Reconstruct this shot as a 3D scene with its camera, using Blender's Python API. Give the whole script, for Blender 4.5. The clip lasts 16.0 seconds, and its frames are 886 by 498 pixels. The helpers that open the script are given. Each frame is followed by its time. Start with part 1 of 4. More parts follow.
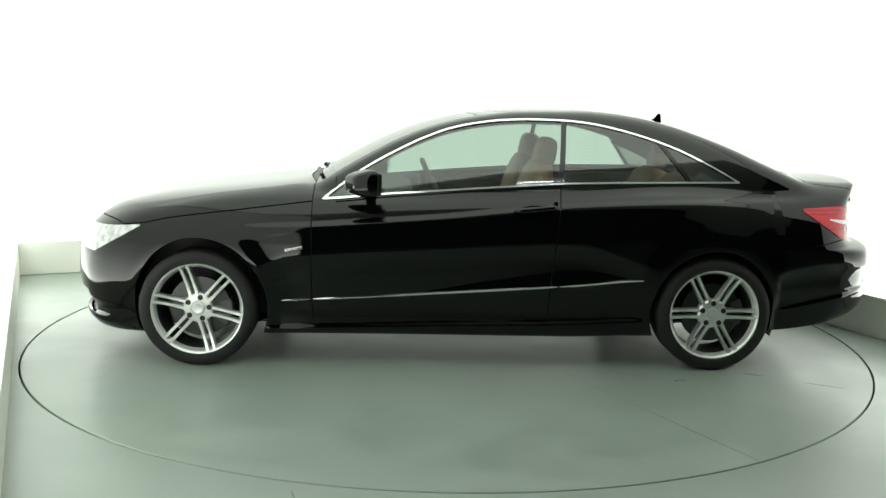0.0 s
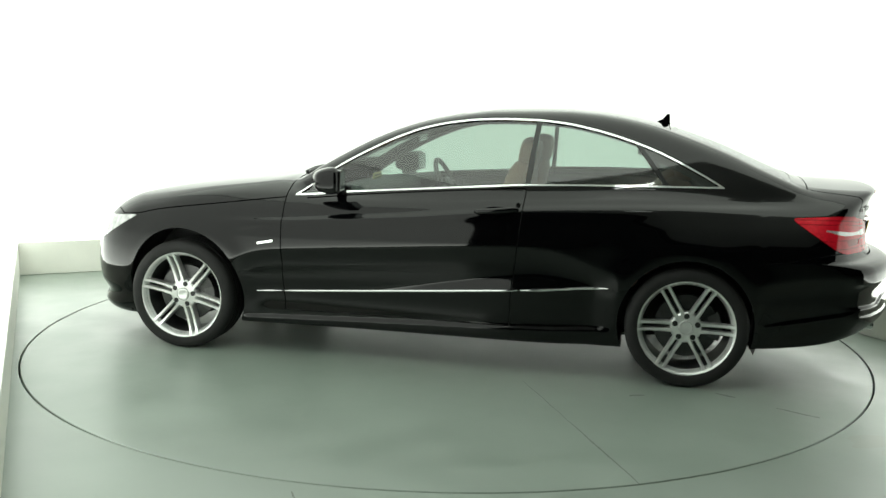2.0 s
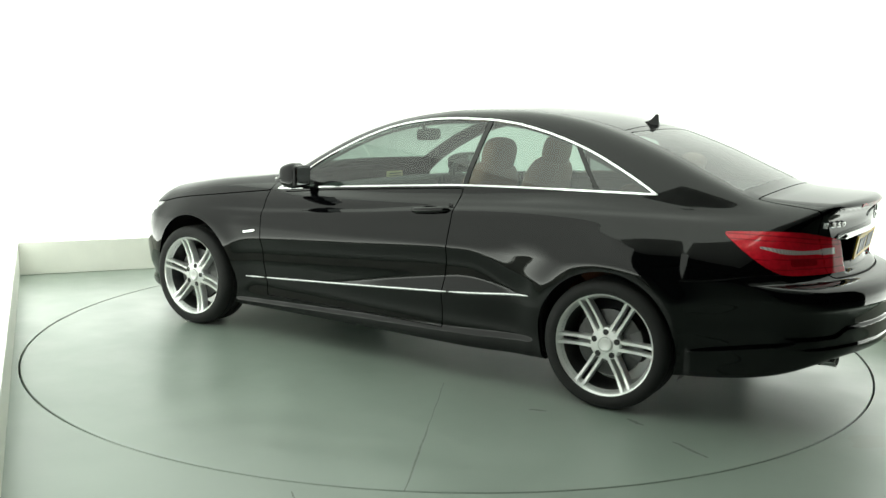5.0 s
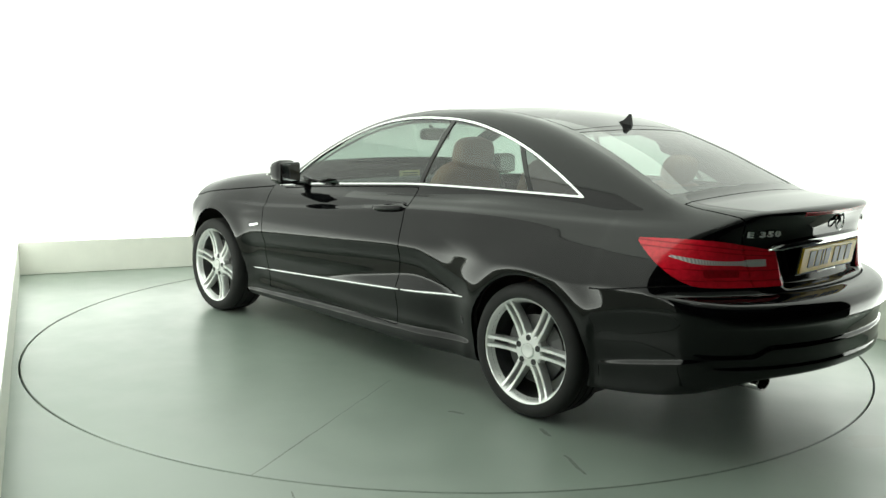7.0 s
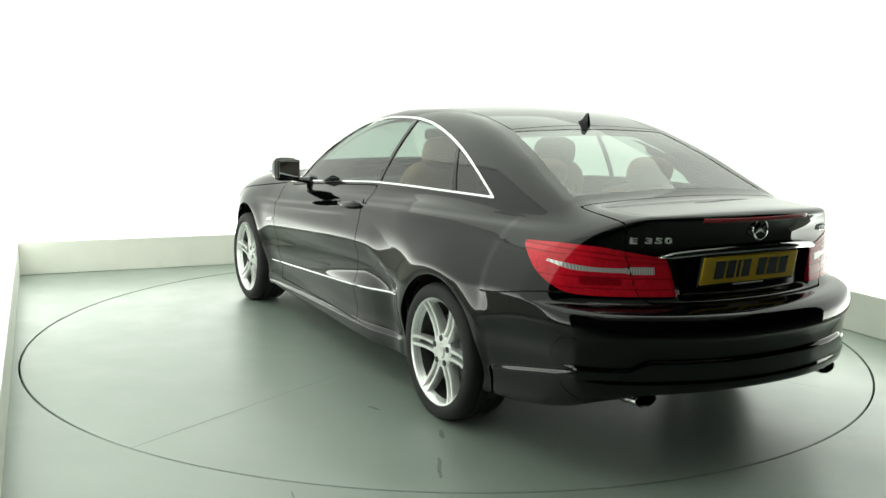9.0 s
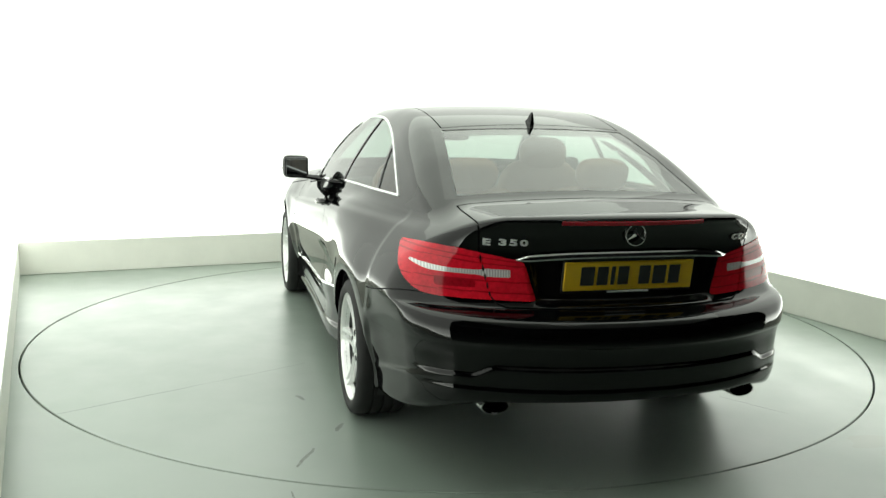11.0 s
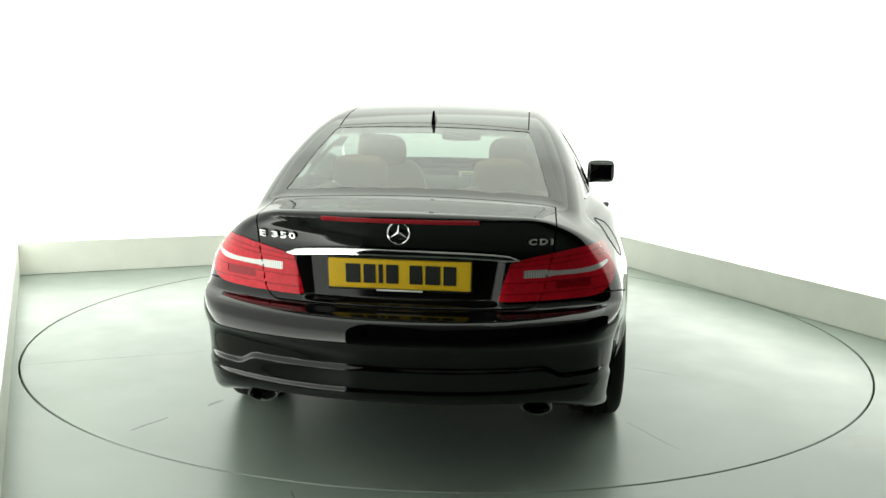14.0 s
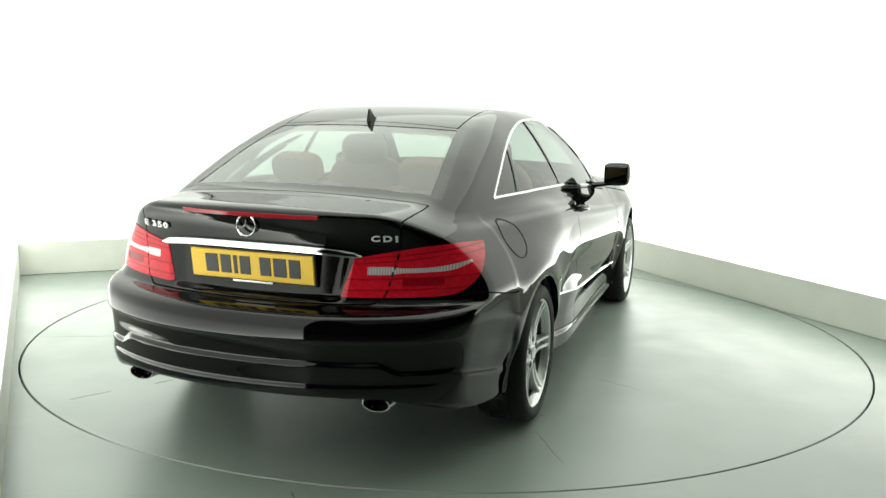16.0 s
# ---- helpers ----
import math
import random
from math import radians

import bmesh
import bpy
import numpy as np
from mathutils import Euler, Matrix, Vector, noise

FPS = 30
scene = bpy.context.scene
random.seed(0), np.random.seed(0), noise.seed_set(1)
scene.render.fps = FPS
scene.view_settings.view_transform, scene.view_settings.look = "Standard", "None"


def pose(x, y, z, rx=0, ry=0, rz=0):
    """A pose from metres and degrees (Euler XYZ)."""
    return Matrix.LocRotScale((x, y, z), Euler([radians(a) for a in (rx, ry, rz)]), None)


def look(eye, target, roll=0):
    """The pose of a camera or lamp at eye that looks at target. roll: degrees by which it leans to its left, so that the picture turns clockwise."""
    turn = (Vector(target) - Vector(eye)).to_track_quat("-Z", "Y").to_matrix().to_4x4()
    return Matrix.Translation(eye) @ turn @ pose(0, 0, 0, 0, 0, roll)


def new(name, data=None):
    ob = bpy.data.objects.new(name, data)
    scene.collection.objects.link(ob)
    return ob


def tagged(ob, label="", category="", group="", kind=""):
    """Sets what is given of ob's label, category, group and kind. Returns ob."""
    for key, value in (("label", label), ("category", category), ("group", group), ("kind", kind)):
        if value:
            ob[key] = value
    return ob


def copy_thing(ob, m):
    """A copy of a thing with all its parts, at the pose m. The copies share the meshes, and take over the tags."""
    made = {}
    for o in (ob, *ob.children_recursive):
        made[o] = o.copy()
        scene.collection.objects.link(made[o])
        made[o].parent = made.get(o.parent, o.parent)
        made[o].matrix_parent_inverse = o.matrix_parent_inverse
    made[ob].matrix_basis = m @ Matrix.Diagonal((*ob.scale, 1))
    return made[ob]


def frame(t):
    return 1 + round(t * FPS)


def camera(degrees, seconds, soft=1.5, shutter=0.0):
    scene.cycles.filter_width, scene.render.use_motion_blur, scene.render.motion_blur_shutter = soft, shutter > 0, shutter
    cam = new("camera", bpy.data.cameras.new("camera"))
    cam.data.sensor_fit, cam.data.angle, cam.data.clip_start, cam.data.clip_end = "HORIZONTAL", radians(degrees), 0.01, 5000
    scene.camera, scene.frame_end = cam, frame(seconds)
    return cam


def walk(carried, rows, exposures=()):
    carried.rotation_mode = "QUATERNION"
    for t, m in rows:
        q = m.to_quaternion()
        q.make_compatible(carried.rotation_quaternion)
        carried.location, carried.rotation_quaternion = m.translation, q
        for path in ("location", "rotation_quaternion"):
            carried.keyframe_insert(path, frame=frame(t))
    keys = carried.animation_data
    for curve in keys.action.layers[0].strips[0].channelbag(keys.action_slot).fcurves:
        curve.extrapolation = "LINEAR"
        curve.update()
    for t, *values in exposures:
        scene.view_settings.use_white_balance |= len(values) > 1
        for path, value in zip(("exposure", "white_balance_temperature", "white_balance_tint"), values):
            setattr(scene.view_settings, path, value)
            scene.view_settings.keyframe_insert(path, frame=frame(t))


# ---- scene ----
# the camera stands still on a tripod in front of the booth
EYE = Vector((0.0, -5.571, 1.400))
_pitch, _yaw = radians(9.093), radians(-0.339)
AIM = EYE + Vector((math.sin(_yaw) * math.cos(_pitch), math.cos(_yaw) * math.cos(_pitch), -math.sin(_pitch)))
cam = camera(52.19, 16.0, 1.5)
walk(cam, [(0.0, look(EYE, AIM, 1.218)), (16.0, look(EYE, AIM, 1.218))], [(0.0, -0.04, 6500, 9.0), (4.2, -0.03, 6500, 9.0), (11.3, 0.05, 6550, 11.0), (16.0, 0.12, 6550, 12.0)])

# ---------------------------------------------------------------- light
world = bpy.data.worlds.new("world")
world.use_nodes = True
scene.world = world
world.node_tree.nodes["Background"].inputs[0].default_value = (0.9, 1.0, 0.95, 1)
world.node_tree.nodes["Background"].inputs[1].default_value = 0.0

WALL_GLOW = 1.08      # emission of the booth's fabric walls, in place of light falling on them
FOOT_WASH = 5.2      # wash of unmodelled strips behind the walls' foot, put into the wall emission
CEILING_GLOW = 1.92   # soft light panels over the turntable


# ---------------------------------------------------------------- materials
def mat(name, color, rough=0.5, metal=0.0, coat=0.0, bump=0.0, bump_scale=60.0, vary=0.0, vary_scale=3.0, rough_vary=0.0, spec=0.5):
    m = bpy.data.materials.new(name)
    m.use_nodes = True
    nt = m.node_tree
    b = nt.nodes["Principled BSDF"]
    b.inputs["Base Color"].default_value = (*color, 1)
    b.inputs["Roughness"].default_value = rough
    b.inputs["Metallic"].default_value = metal
    b.inputs["Coat Weight"].default_value = coat
    b.inputs["Coat Roughness"].default_value = 0.04
    b.inputs["Specular IOR Level"].default_value = spec
    co = nt.nodes.new("ShaderNodeTexCoord")
    if vary or rough_vary:
        n = nt.nodes.new("ShaderNodeTexNoise")
        n.inputs["Scale"].default_value = vary_scale
        n.inputs["Detail"].default_value = 8
        n.inputs["Roughness"].default_value = 0.62
        nt.links.new(co.outputs["Object"], n.inputs["Vector"])
        if vary:
            r = nt.nodes.new("ShaderNodeMapRange")
            r.inputs[1].default_value, r.inputs[2].default_value = 0.3, 0.7
            r.inputs[3].default_value, r.inputs[4].default_value = 1 - vary, 1 + vary
            nt.links.new(n.outputs["Fac"], r.inputs[0])
            x = nt.nodes.new("ShaderNodeVectorMath")
            x.operation = "SCALE"
            x.inputs[0].default_value = color
            nt.links.new(r.outputs[0], x.inputs["Scale"])
            nt.links.new(x.outputs[0], b.inputs["Base Color"])
        if rough_vary:
            r = nt.nodes.new("ShaderNodeMapRange")
            r.inputs[1].default_value, r.inputs[2].default_value = 0.3, 0.7
            r.inputs[3].default_value, r.inputs[4].default_value = max(0, rough - rough_vary), rough + rough_vary
            nt.links.new(n.outputs["Fac"], r.inputs[0])
            nt.links.new(r.outputs[0], b.inputs["Roughness"])
    if bump:
        n = nt.nodes.new("ShaderNodeTexNoise")
        n.inputs["Scale"].default_value = bump_scale
        n.inputs["Detail"].default_value = 4
        nt.links.new(co.outputs["Object"], n.inputs["Vector"])
        bp = nt.nodes.new("ShaderNodeBump")
        bp.inputs["Strength"].default_value = bump
        bp.inputs["Distance"].default_value = 0.002
        nt.links.new(n.outputs["Fac"], bp.inputs["Height"])
        nt.links.new(bp.outputs[0], b.inputs["Normal"])
    return m


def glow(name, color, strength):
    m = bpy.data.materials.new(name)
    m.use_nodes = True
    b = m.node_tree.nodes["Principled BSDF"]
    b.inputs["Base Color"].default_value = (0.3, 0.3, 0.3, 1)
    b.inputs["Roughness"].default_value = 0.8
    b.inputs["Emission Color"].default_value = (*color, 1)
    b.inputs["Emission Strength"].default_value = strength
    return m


def pane_material(name, tint, face=0.10, power=5.0):
    m = bpy.data.materials.new(name)
    m.use_nodes = True
    nt = m.node_tree
    nt.nodes.remove(nt.nodes["Principled BSDF"])
    tr, gl, mx, lw, pw, ma = (nt.nodes.new(k) for k in ("ShaderNodeBsdfTransparent", "ShaderNodeBsdfGlossy", "ShaderNodeMixShader", "ShaderNodeLayerWeight", "ShaderNodeMath", "ShaderNodeMath"))
    tr.inputs[0].default_value = (*tint, 1)
    gl.inputs["Roughness"].default_value = 0.01
    lw.inputs[0].default_value = 0.5
    pw.operation, ma.operation = "POWER", "MULTIPLY_ADD"
    pw.inputs[1].default_value = power
    ma.inputs[1].default_value, ma.inputs[2].default_value = 0.98 - face, face
    nt.links.new(lw.outputs["Facing"], pw.inputs[0])
    nt.links.new(pw.outputs[0], ma.inputs[0])
    nt.links.new(ma.outputs[0], mx.inputs[0])
    nt.links.new(tr.outputs[0], mx.inputs[1])
    nt.links.new(gl.outputs[0], mx.inputs[2])
    nt.links.new(mx.outputs[0], nt.nodes["Material Output"].inputs[0])
    return m


M_PAINT = mat("black_paint", (0.0016, 0.0017, 0.0020), 0.4, 0.0, 0.88, vary=0.15, vary_scale=900, spec=0.0)
M_PAINT.node_tree.nodes["Principled BSDF"].inputs["Coat Weight"].default_value = 1.0
M_PAINT.node_tree.nodes["Principled BSDF"].inputs["Coat IOR"].default_value = 1.43
M_SEAM = mat("seam_black", (0.004, 0.004, 0.004), 0.7)
M_CHROME = mat("chrome", (0.86, 0.87, 0.87), 0.08, 1.0, rough_vary=0.03, vary_scale=40)
# darker and rougher than the other chrome
M_PIPE = mat("dull_chrome", (0.55, 0.55, 0.55), 0.22, 1.0, rough_vary=0.08, vary_scale=40)
M_RUBBER = mat("tyre_rubber", (0.006, 0.006, 0.006), 0.75, bump=0.3, bump_scale=220, vary=0.2, vary_scale=14)
M_ALLOY = mat("silver_alloy", (0.74, 0.75, 0.74), 0.30, 0.65, 0.4, vary=0.06, vary_scale=30)
M_DARKALLOY = mat("dark_barrel", (0.09, 0.09, 0.09), 0.42, 0.7, vary=0.25, vary_scale=12)
M_DISC = mat("brake_steel", (0.07, 0.07, 0.07), 0.4, 1.0, vary=0.15, vary_scale=25)
M_BLACK = mat("black_plastic", (0.012, 0.012, 0.012), 0.45, bump=0.15, bump_scale=400)
M_GLOSSBLACK = mat("gloss_black", (0.006, 0.006, 0.006), 0.12)
M_SIDEGLASS = pane_material("side_glass", (0.56, 0.655, 0.605))
M_DARKGLASS = pane_material("tinted_quarter_glass", (0.22, 0.25, 0.24))
M_SCREEN = pane_material("windscreen_glass", (0.56, 0.655, 0.605), 0.12, 4.0)
M_LEATHER = mat("tan_leather", (0.27, 0.125, 0.065), 0.5, bump=0.35, bump_scale=260, vary=0.12, vary_scale=9)
M_LINING = mat("grey_headlining", (0.055, 0.055, 0.053), 0.9, bump=0.2, bump_scale=300)
M_DASH = mat("dark_dash", (0.018, 0.018, 0.019), 0.6, bump=0.3, bump_scale=300)
M_RED = mat("red_lens", (0.60, 0.010, 0.024), 0.07, 0.0, 0.0, vary=0.18, vary_scale=60)
M_REDDARK = mat("dark_red_lens", (0.34, 0.005, 0.014), 0.1, 0.0, 0.0, vary=0.2, vary_scale=80)
M_REDDEEP = mat("deep_red_lens", (0.30, 0.004, 0.012), 0.1, vary=0.3, vary_scale=90)
M_CLEARLENS = mat("clear_lens", (0.90, 0.90, 0.88), 0.16, 0.2, 1.0, vary=0.25, vary_scale=120)
M_RIBBED = mat("ribbed_clear_lens", (0.80, 0.80, 0.78), 0.16, 0.35, 1.0)


def ribs(m, scale, dark, light):
    """Fine upright prisms moulded into a lens."""
    nt = m.node_tree
    co, wv, ramp = (nt.nodes.new(k) for k in ("ShaderNodeTexCoord", "ShaderNodeTexWave", "ShaderNodeMapRange"))
    wv.bands_direction = "Y"
    wv.inputs["Scale"].default_value, wv.inputs["Distortion"].default_value, wv.inputs["Detail"].default_value = scale, 1.5, 2.0
    nt.links.new(co.outputs["Object"], wv.inputs["Vector"])
    nt.links.new(wv.outputs["Fac"], ramp.inputs[0])
    ramp.inputs[3].default_value, ramp.inputs[4].default_value = dark, light
    nt.links.new(ramp.outputs[0], nt.nodes["Principled BSDF"].inputs["Base Color"])


ribs(M_RIBBED, 34.0, 0.50, 0.95)
M_HEADLENS = mat("headlight_lens", (0.55, 0.56, 0.56), 0.14, 0.35, 1.0, vary=0.5, vary_scale=26)
M_YELLOW = mat("plate_yellow", (0.86, 0.54, 0.014), 0.38, vary=0.04, vary_scale=20)
M_INK = mat("plate_black", (0.012, 0.012, 0.012), 0.4)
M_BADGE = mat("satin_badge_silver", (0.78, 0.79, 0.79), 0.3, 0.5, 0.5)
M_MIRROR = mat("mirror_glass", (0.22, 0.23, 0.23), 0.02, 1.0)
M_WHITE = mat("white_paint", (0.80, 0.81, 0.78), 0.7, vary=0.03, vary_scale=2.0, bump=0.1, bump_scale=120)
M_PLINTH = mat("cream_plinth_paint", (0.72, 0.72, 0.66), 0.55, vary=0.04, vary_scale=4.0, bump=0.15, bump_scale=60)
# the walls emit the light that would be washed over them
M_FABRIC = glow("glowing_fabric", (0.935, 1.0, 0.905), WALL_GLOW)


def add_foot_wash(m, base, extra, low, high):
    """Puts the wash of unmodelled foot strips into the emission: brightest there, fading upwards."""
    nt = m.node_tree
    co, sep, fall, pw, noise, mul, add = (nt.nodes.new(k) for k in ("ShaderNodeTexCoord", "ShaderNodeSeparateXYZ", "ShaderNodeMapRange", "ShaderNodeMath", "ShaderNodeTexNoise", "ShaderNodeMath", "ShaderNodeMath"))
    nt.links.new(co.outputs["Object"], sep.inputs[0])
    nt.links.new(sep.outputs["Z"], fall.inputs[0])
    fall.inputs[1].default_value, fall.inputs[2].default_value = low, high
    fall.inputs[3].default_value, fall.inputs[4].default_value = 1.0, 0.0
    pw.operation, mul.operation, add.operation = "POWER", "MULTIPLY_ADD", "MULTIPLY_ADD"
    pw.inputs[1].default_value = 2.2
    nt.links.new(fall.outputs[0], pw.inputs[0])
    # slightly uneven glow
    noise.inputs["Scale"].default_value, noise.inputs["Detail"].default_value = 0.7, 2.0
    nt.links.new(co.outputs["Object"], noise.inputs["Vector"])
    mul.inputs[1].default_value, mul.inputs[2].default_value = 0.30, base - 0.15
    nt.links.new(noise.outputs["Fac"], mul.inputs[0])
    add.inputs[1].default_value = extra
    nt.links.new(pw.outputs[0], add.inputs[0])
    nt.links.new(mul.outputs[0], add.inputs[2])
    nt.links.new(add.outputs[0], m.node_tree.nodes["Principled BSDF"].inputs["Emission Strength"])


# no strip lamps are built; the emission gradient carries their light
add_foot_wash(M_FABRIC, WALL_GLOW, FOOT_WASH, 0.26, 0.80)
M_TUBE = glow("fluorescent_tube", (0.95, 1.0, 0.95), 22.0)
M_PANEL = glow("ceiling_diffuser", (0.91, 1.0, 0.885), CEILING_GLOW)
M_HALL = mat("dark_hall_paint", (0.008, 0.008, 0.009), 0.8, vary=0.1, vary_scale=2.0)
M_PAPER = mat("pale_yellow_paper", (0.75, 0.68, 0.35), 0.7)


def floor_material(name, color, rough):
    """Smooth glossy floor paint with a very broad, faint change of tone."""
    m = mat(name, color, rough, spec=1.0, coat=0.15)
    nt = m.node_tree
    b = nt.nodes["Principled BSDF"]
    b.inputs["Coat Roughness"].default_value = rough - 0.06
    co = nt.nodes.new("ShaderNodeTexCoord")
    n = nt.nodes.new("ShaderNodeTexNoise")
    n.inputs["Scale"].default_value, n.inputs["Detail"].default_value = 1.1, 1.0
    nt.links.new(co.outputs["Object"], n.inputs["Vector"])
    r = nt.nodes.new("ShaderNodeMapRange")
    r.inputs[1].default_value, r.inputs[2].default_value = 0.2, 0.8
    r.inputs[3].default_value, r.inputs[4].default_value = 0.86, 1.14
    w = nt.nodes.new("ShaderNodeTexNoise")
    w.inputs["Scale"].default_value, w.inputs["Detail"].default_value = 4.0, 6.0
    nt.links.new(co.outputs["Object"], w.inputs["Vector"])
    gloss = nt.nodes.new("ShaderNodeMapRange")
    gloss.inputs[1].default_value, gloss.inputs[2].default_value = 0.3, 0.7
    gloss.inputs[3].default_value, gloss.inputs[4].default_value = rough - 0.09, rough + 0.05
    nt.links.new(w.outputs["Fac"], gloss.inputs[0])
    nt.links.new(gloss.outputs[0], b.inputs["Roughness"])
    half = nt.nodes.new("ShaderNodeMix")
    half.inputs[0].default_value = 0.4
    nt.links.new(n.outputs["Fac"], half.inputs[2])
    nt.links.new(w.outputs["Fac"], half.inputs[3])
    nt.links.new(half.outputs[0], r.inputs[0])
    x = nt.nodes.new("ShaderNodeVectorMath")
    x.operation = "SCALE"
    x.inputs[0].default_value = color
    nt.links.new(r.outputs[0], x.inputs["Scale"])
    nt.links.new(x.outputs[0], b.inputs["Base Color"])
    return m


M_FLOOR = floor_material("grey_green_floor_paint", (0.198, 0.240, 0.206), 0.38)
M_TABLE = floor_material("grey_green_turntable_paint", (0.198, 0.240, 0.206), 0.37)


# ---------------------------------------------------------------- mesh helpers
def mesh_object(name, verts, faces, material, parent=None, label="", smooth=False, normals=None):
    me = bpy.data.meshes.new(name)
    me.from_pydata([tuple(map(float, v)) for v in verts], [], [tuple(int(i) for i in f) for f in faces])
    me.materials.append(material)
    if smooth or normals is not None:
        me.polygons.foreach_set("use_smooth", [True] * len(me.polygons))
    me.update()
    if normals is not None:
        me.normals_split_custom_set_from_vertices([tuple(map(float, n)) for n in normals])
    ob = new(name, me)
    ob.parent = parent
    if label:
        ob["label"] = label
    return ob


def part(name, bm, material, parent, label="", smooth=False, angle=0.6):
    """Links a bmesh as one mesh object under a thing or a part."""
    bmesh.ops.recalc_face_normals(bm, faces=bm.faces)
    me = bpy.data.meshes.new(name)
    bm.to_mesh(me)
    bm.free()
    me.materials.append(material)
    if smooth:
        me.polygons.foreach_set("use_smooth", [True] * len(me.polygons))
        me.set_sharp_from_angle(angle=angle)
    ob = new(name, me)
    ob.parent = parent
    if label:
        ob["label"] = label
    return ob


def box(cx, cy, cz, sx, sy, sz, bevel=0.0, segments=2, m=None):
    bm = bmesh.new()
    bmesh.ops.create_cube(bm, size=1.0, matrix=Matrix.Translation((cx, cy, cz)) @ Matrix.Diagonal((sx, sy, sz, 1)))
    if bevel:
        bmesh.ops.bevel(bm, geom=bm.edges[:], offset=bevel, segments=segments, profile=0.5, affect="EDGES")
    if m is not None:
        bm.transform(m)
    return bm


def lathe(profile, n=64, axis="y", closed=False):
    """Turns (radius, offset) pairs about an axis through the origin."""
    bm = bmesh.new()
    rings = []
    for i in range(n):
        a = 2 * math.pi * i / n
        ring = []
        for r, o in profile:
            p = (r * math.cos(a), o, r * math.sin(a)) if axis == "y" else (r * math.cos(a), r * math.sin(a), o)
            ring.append(bm.verts.new(p))
        rings.append(ring)
    for i in range(n):
        a, b = rings[i], rings[(i + 1) % n]
        last = len(profile) if closed else len(profile) - 1
        for j in range(last):
            k = (j + 1) % len(profile)
            bm.faces.new((a[j], a[k], b[k], b[j]))
    bmesh.ops.remove_doubles(bm, verts=bm.verts, dist=1e-6)
    return bm


def tube(points, radius, n=8, flat=1.0, closed=False):
    """A rod along points; flat squeezes it in z."""
    bm = bmesh.new()
    pts = [Vector(p) for p in points]
    rings = []
    for i, p in enumerate(pts):
        a = pts[(i - 1) % len(pts)] if closed or i else pts[0]
        b = pts[(i + 1) % len(pts)] if closed or i < len(pts) - 1 else pts[-1]
        d = (b - a).normalized()
        s = d.cross(Vector((0, 0, 1)))
        s = s.normalized() if s.length > 1e-4 else Vector((0, 1, 0))
        t = s.cross(d).normalized()
        rad = radius[i] if isinstance(radius, (list, tuple)) else radius
        rings.append([bm.verts.new(p + s * rad * math.cos(2 * math.pi * k / n) + t * rad * flat * math.sin(2 * math.pi * k / n)) for k in range(n)])
    for i in range(len(rings) - (0 if closed else 1)):
        a, b = rings[i], rings[(i + 1) % len(rings)]
        for k in range(n):
            bm.faces.new((a[k], a[(k + 1) % n], b[(k + 1) % n], b[k]))
    if not closed:
        bm.faces.new(rings[0][::-1])
        bm.faces.new(rings[-1])
    return bm


def merge(*bms):
    out = bmesh.new()
    for b in bms:
        me = bpy.data.meshes.new("tmp")
        b.to_mesh(me)
        b.free()
        out.from_mesh(me)
        bpy.data.meshes.remove(me)
    return out


# ---------------------------------------------------------------- the booth
ROOM = 24.5                      # the booth is turned against the camera's line
LEFT, RIGHT, BACK, MOUTH, HIGH = -2.515, 2.49, 2.70, -2.75, 3.1
PLINTH_H, RING = 0.262, 2.452


def room_part(name, bm, material, label="", category="", kind="structure"):
    ob = part(name, bm, material, None)
    ob.matrix_basis = pose(0, 0, 0, 0, 0, ROOM)
    return tagged(ob, label, category, "", kind)


def floor_sheet():
    bm = bmesh.new()
    n, inner, outer = 160, [], []
    for i in range(n):
        a = 2 * math.pi * i / n
        c, s = math.cos(a), math.sin(a)
        inner.append(bm.verts.new(((RING + 0.005) * c, (RING + 0.005) * s, 0)))
        k = 12.0 / max(abs(c), abs(s))
        outer.append(bm.verts.new((k * c, k * s, 0)))
    lower = [bm.verts.new((v.co.x, v.co.y, -0.08)) for v in inner]
    for i in range(n):
        j = (i + 1) % n
        bm.faces.new((inner[i], outer[i], outer[j], inner[j]))
        bm.faces.new((inner[i], inner[j], lower[j], lower[i]))
    return room_part("floor", bm, M_FLOOR, "grey-green painted smooth floor with faint stains", "floor")


floor = floor_sheet()
pit = lathe([(0.0, -0.09), (2.6, -0.09)], 96, "z")
tagged(part("turntable_pit", pit, M_SEAM, None), "black pit below the turntable rim", "pit", "", "structure")

wall_cy = (BACK + MOUTH) / 2
wall_mid = (HIGH + PLINTH_H) / 2
wall_h = HIGH - PLINTH_H
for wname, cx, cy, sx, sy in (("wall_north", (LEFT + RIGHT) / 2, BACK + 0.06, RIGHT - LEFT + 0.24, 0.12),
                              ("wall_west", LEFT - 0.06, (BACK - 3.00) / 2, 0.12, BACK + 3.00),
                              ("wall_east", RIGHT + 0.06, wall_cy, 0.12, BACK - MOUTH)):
    room_part(wname, box(cx, cy, wall_mid, sx, sy, wall_h), M_FABRIC, "white fabric wall, glowing brightly in place of light washed over it", "wall")
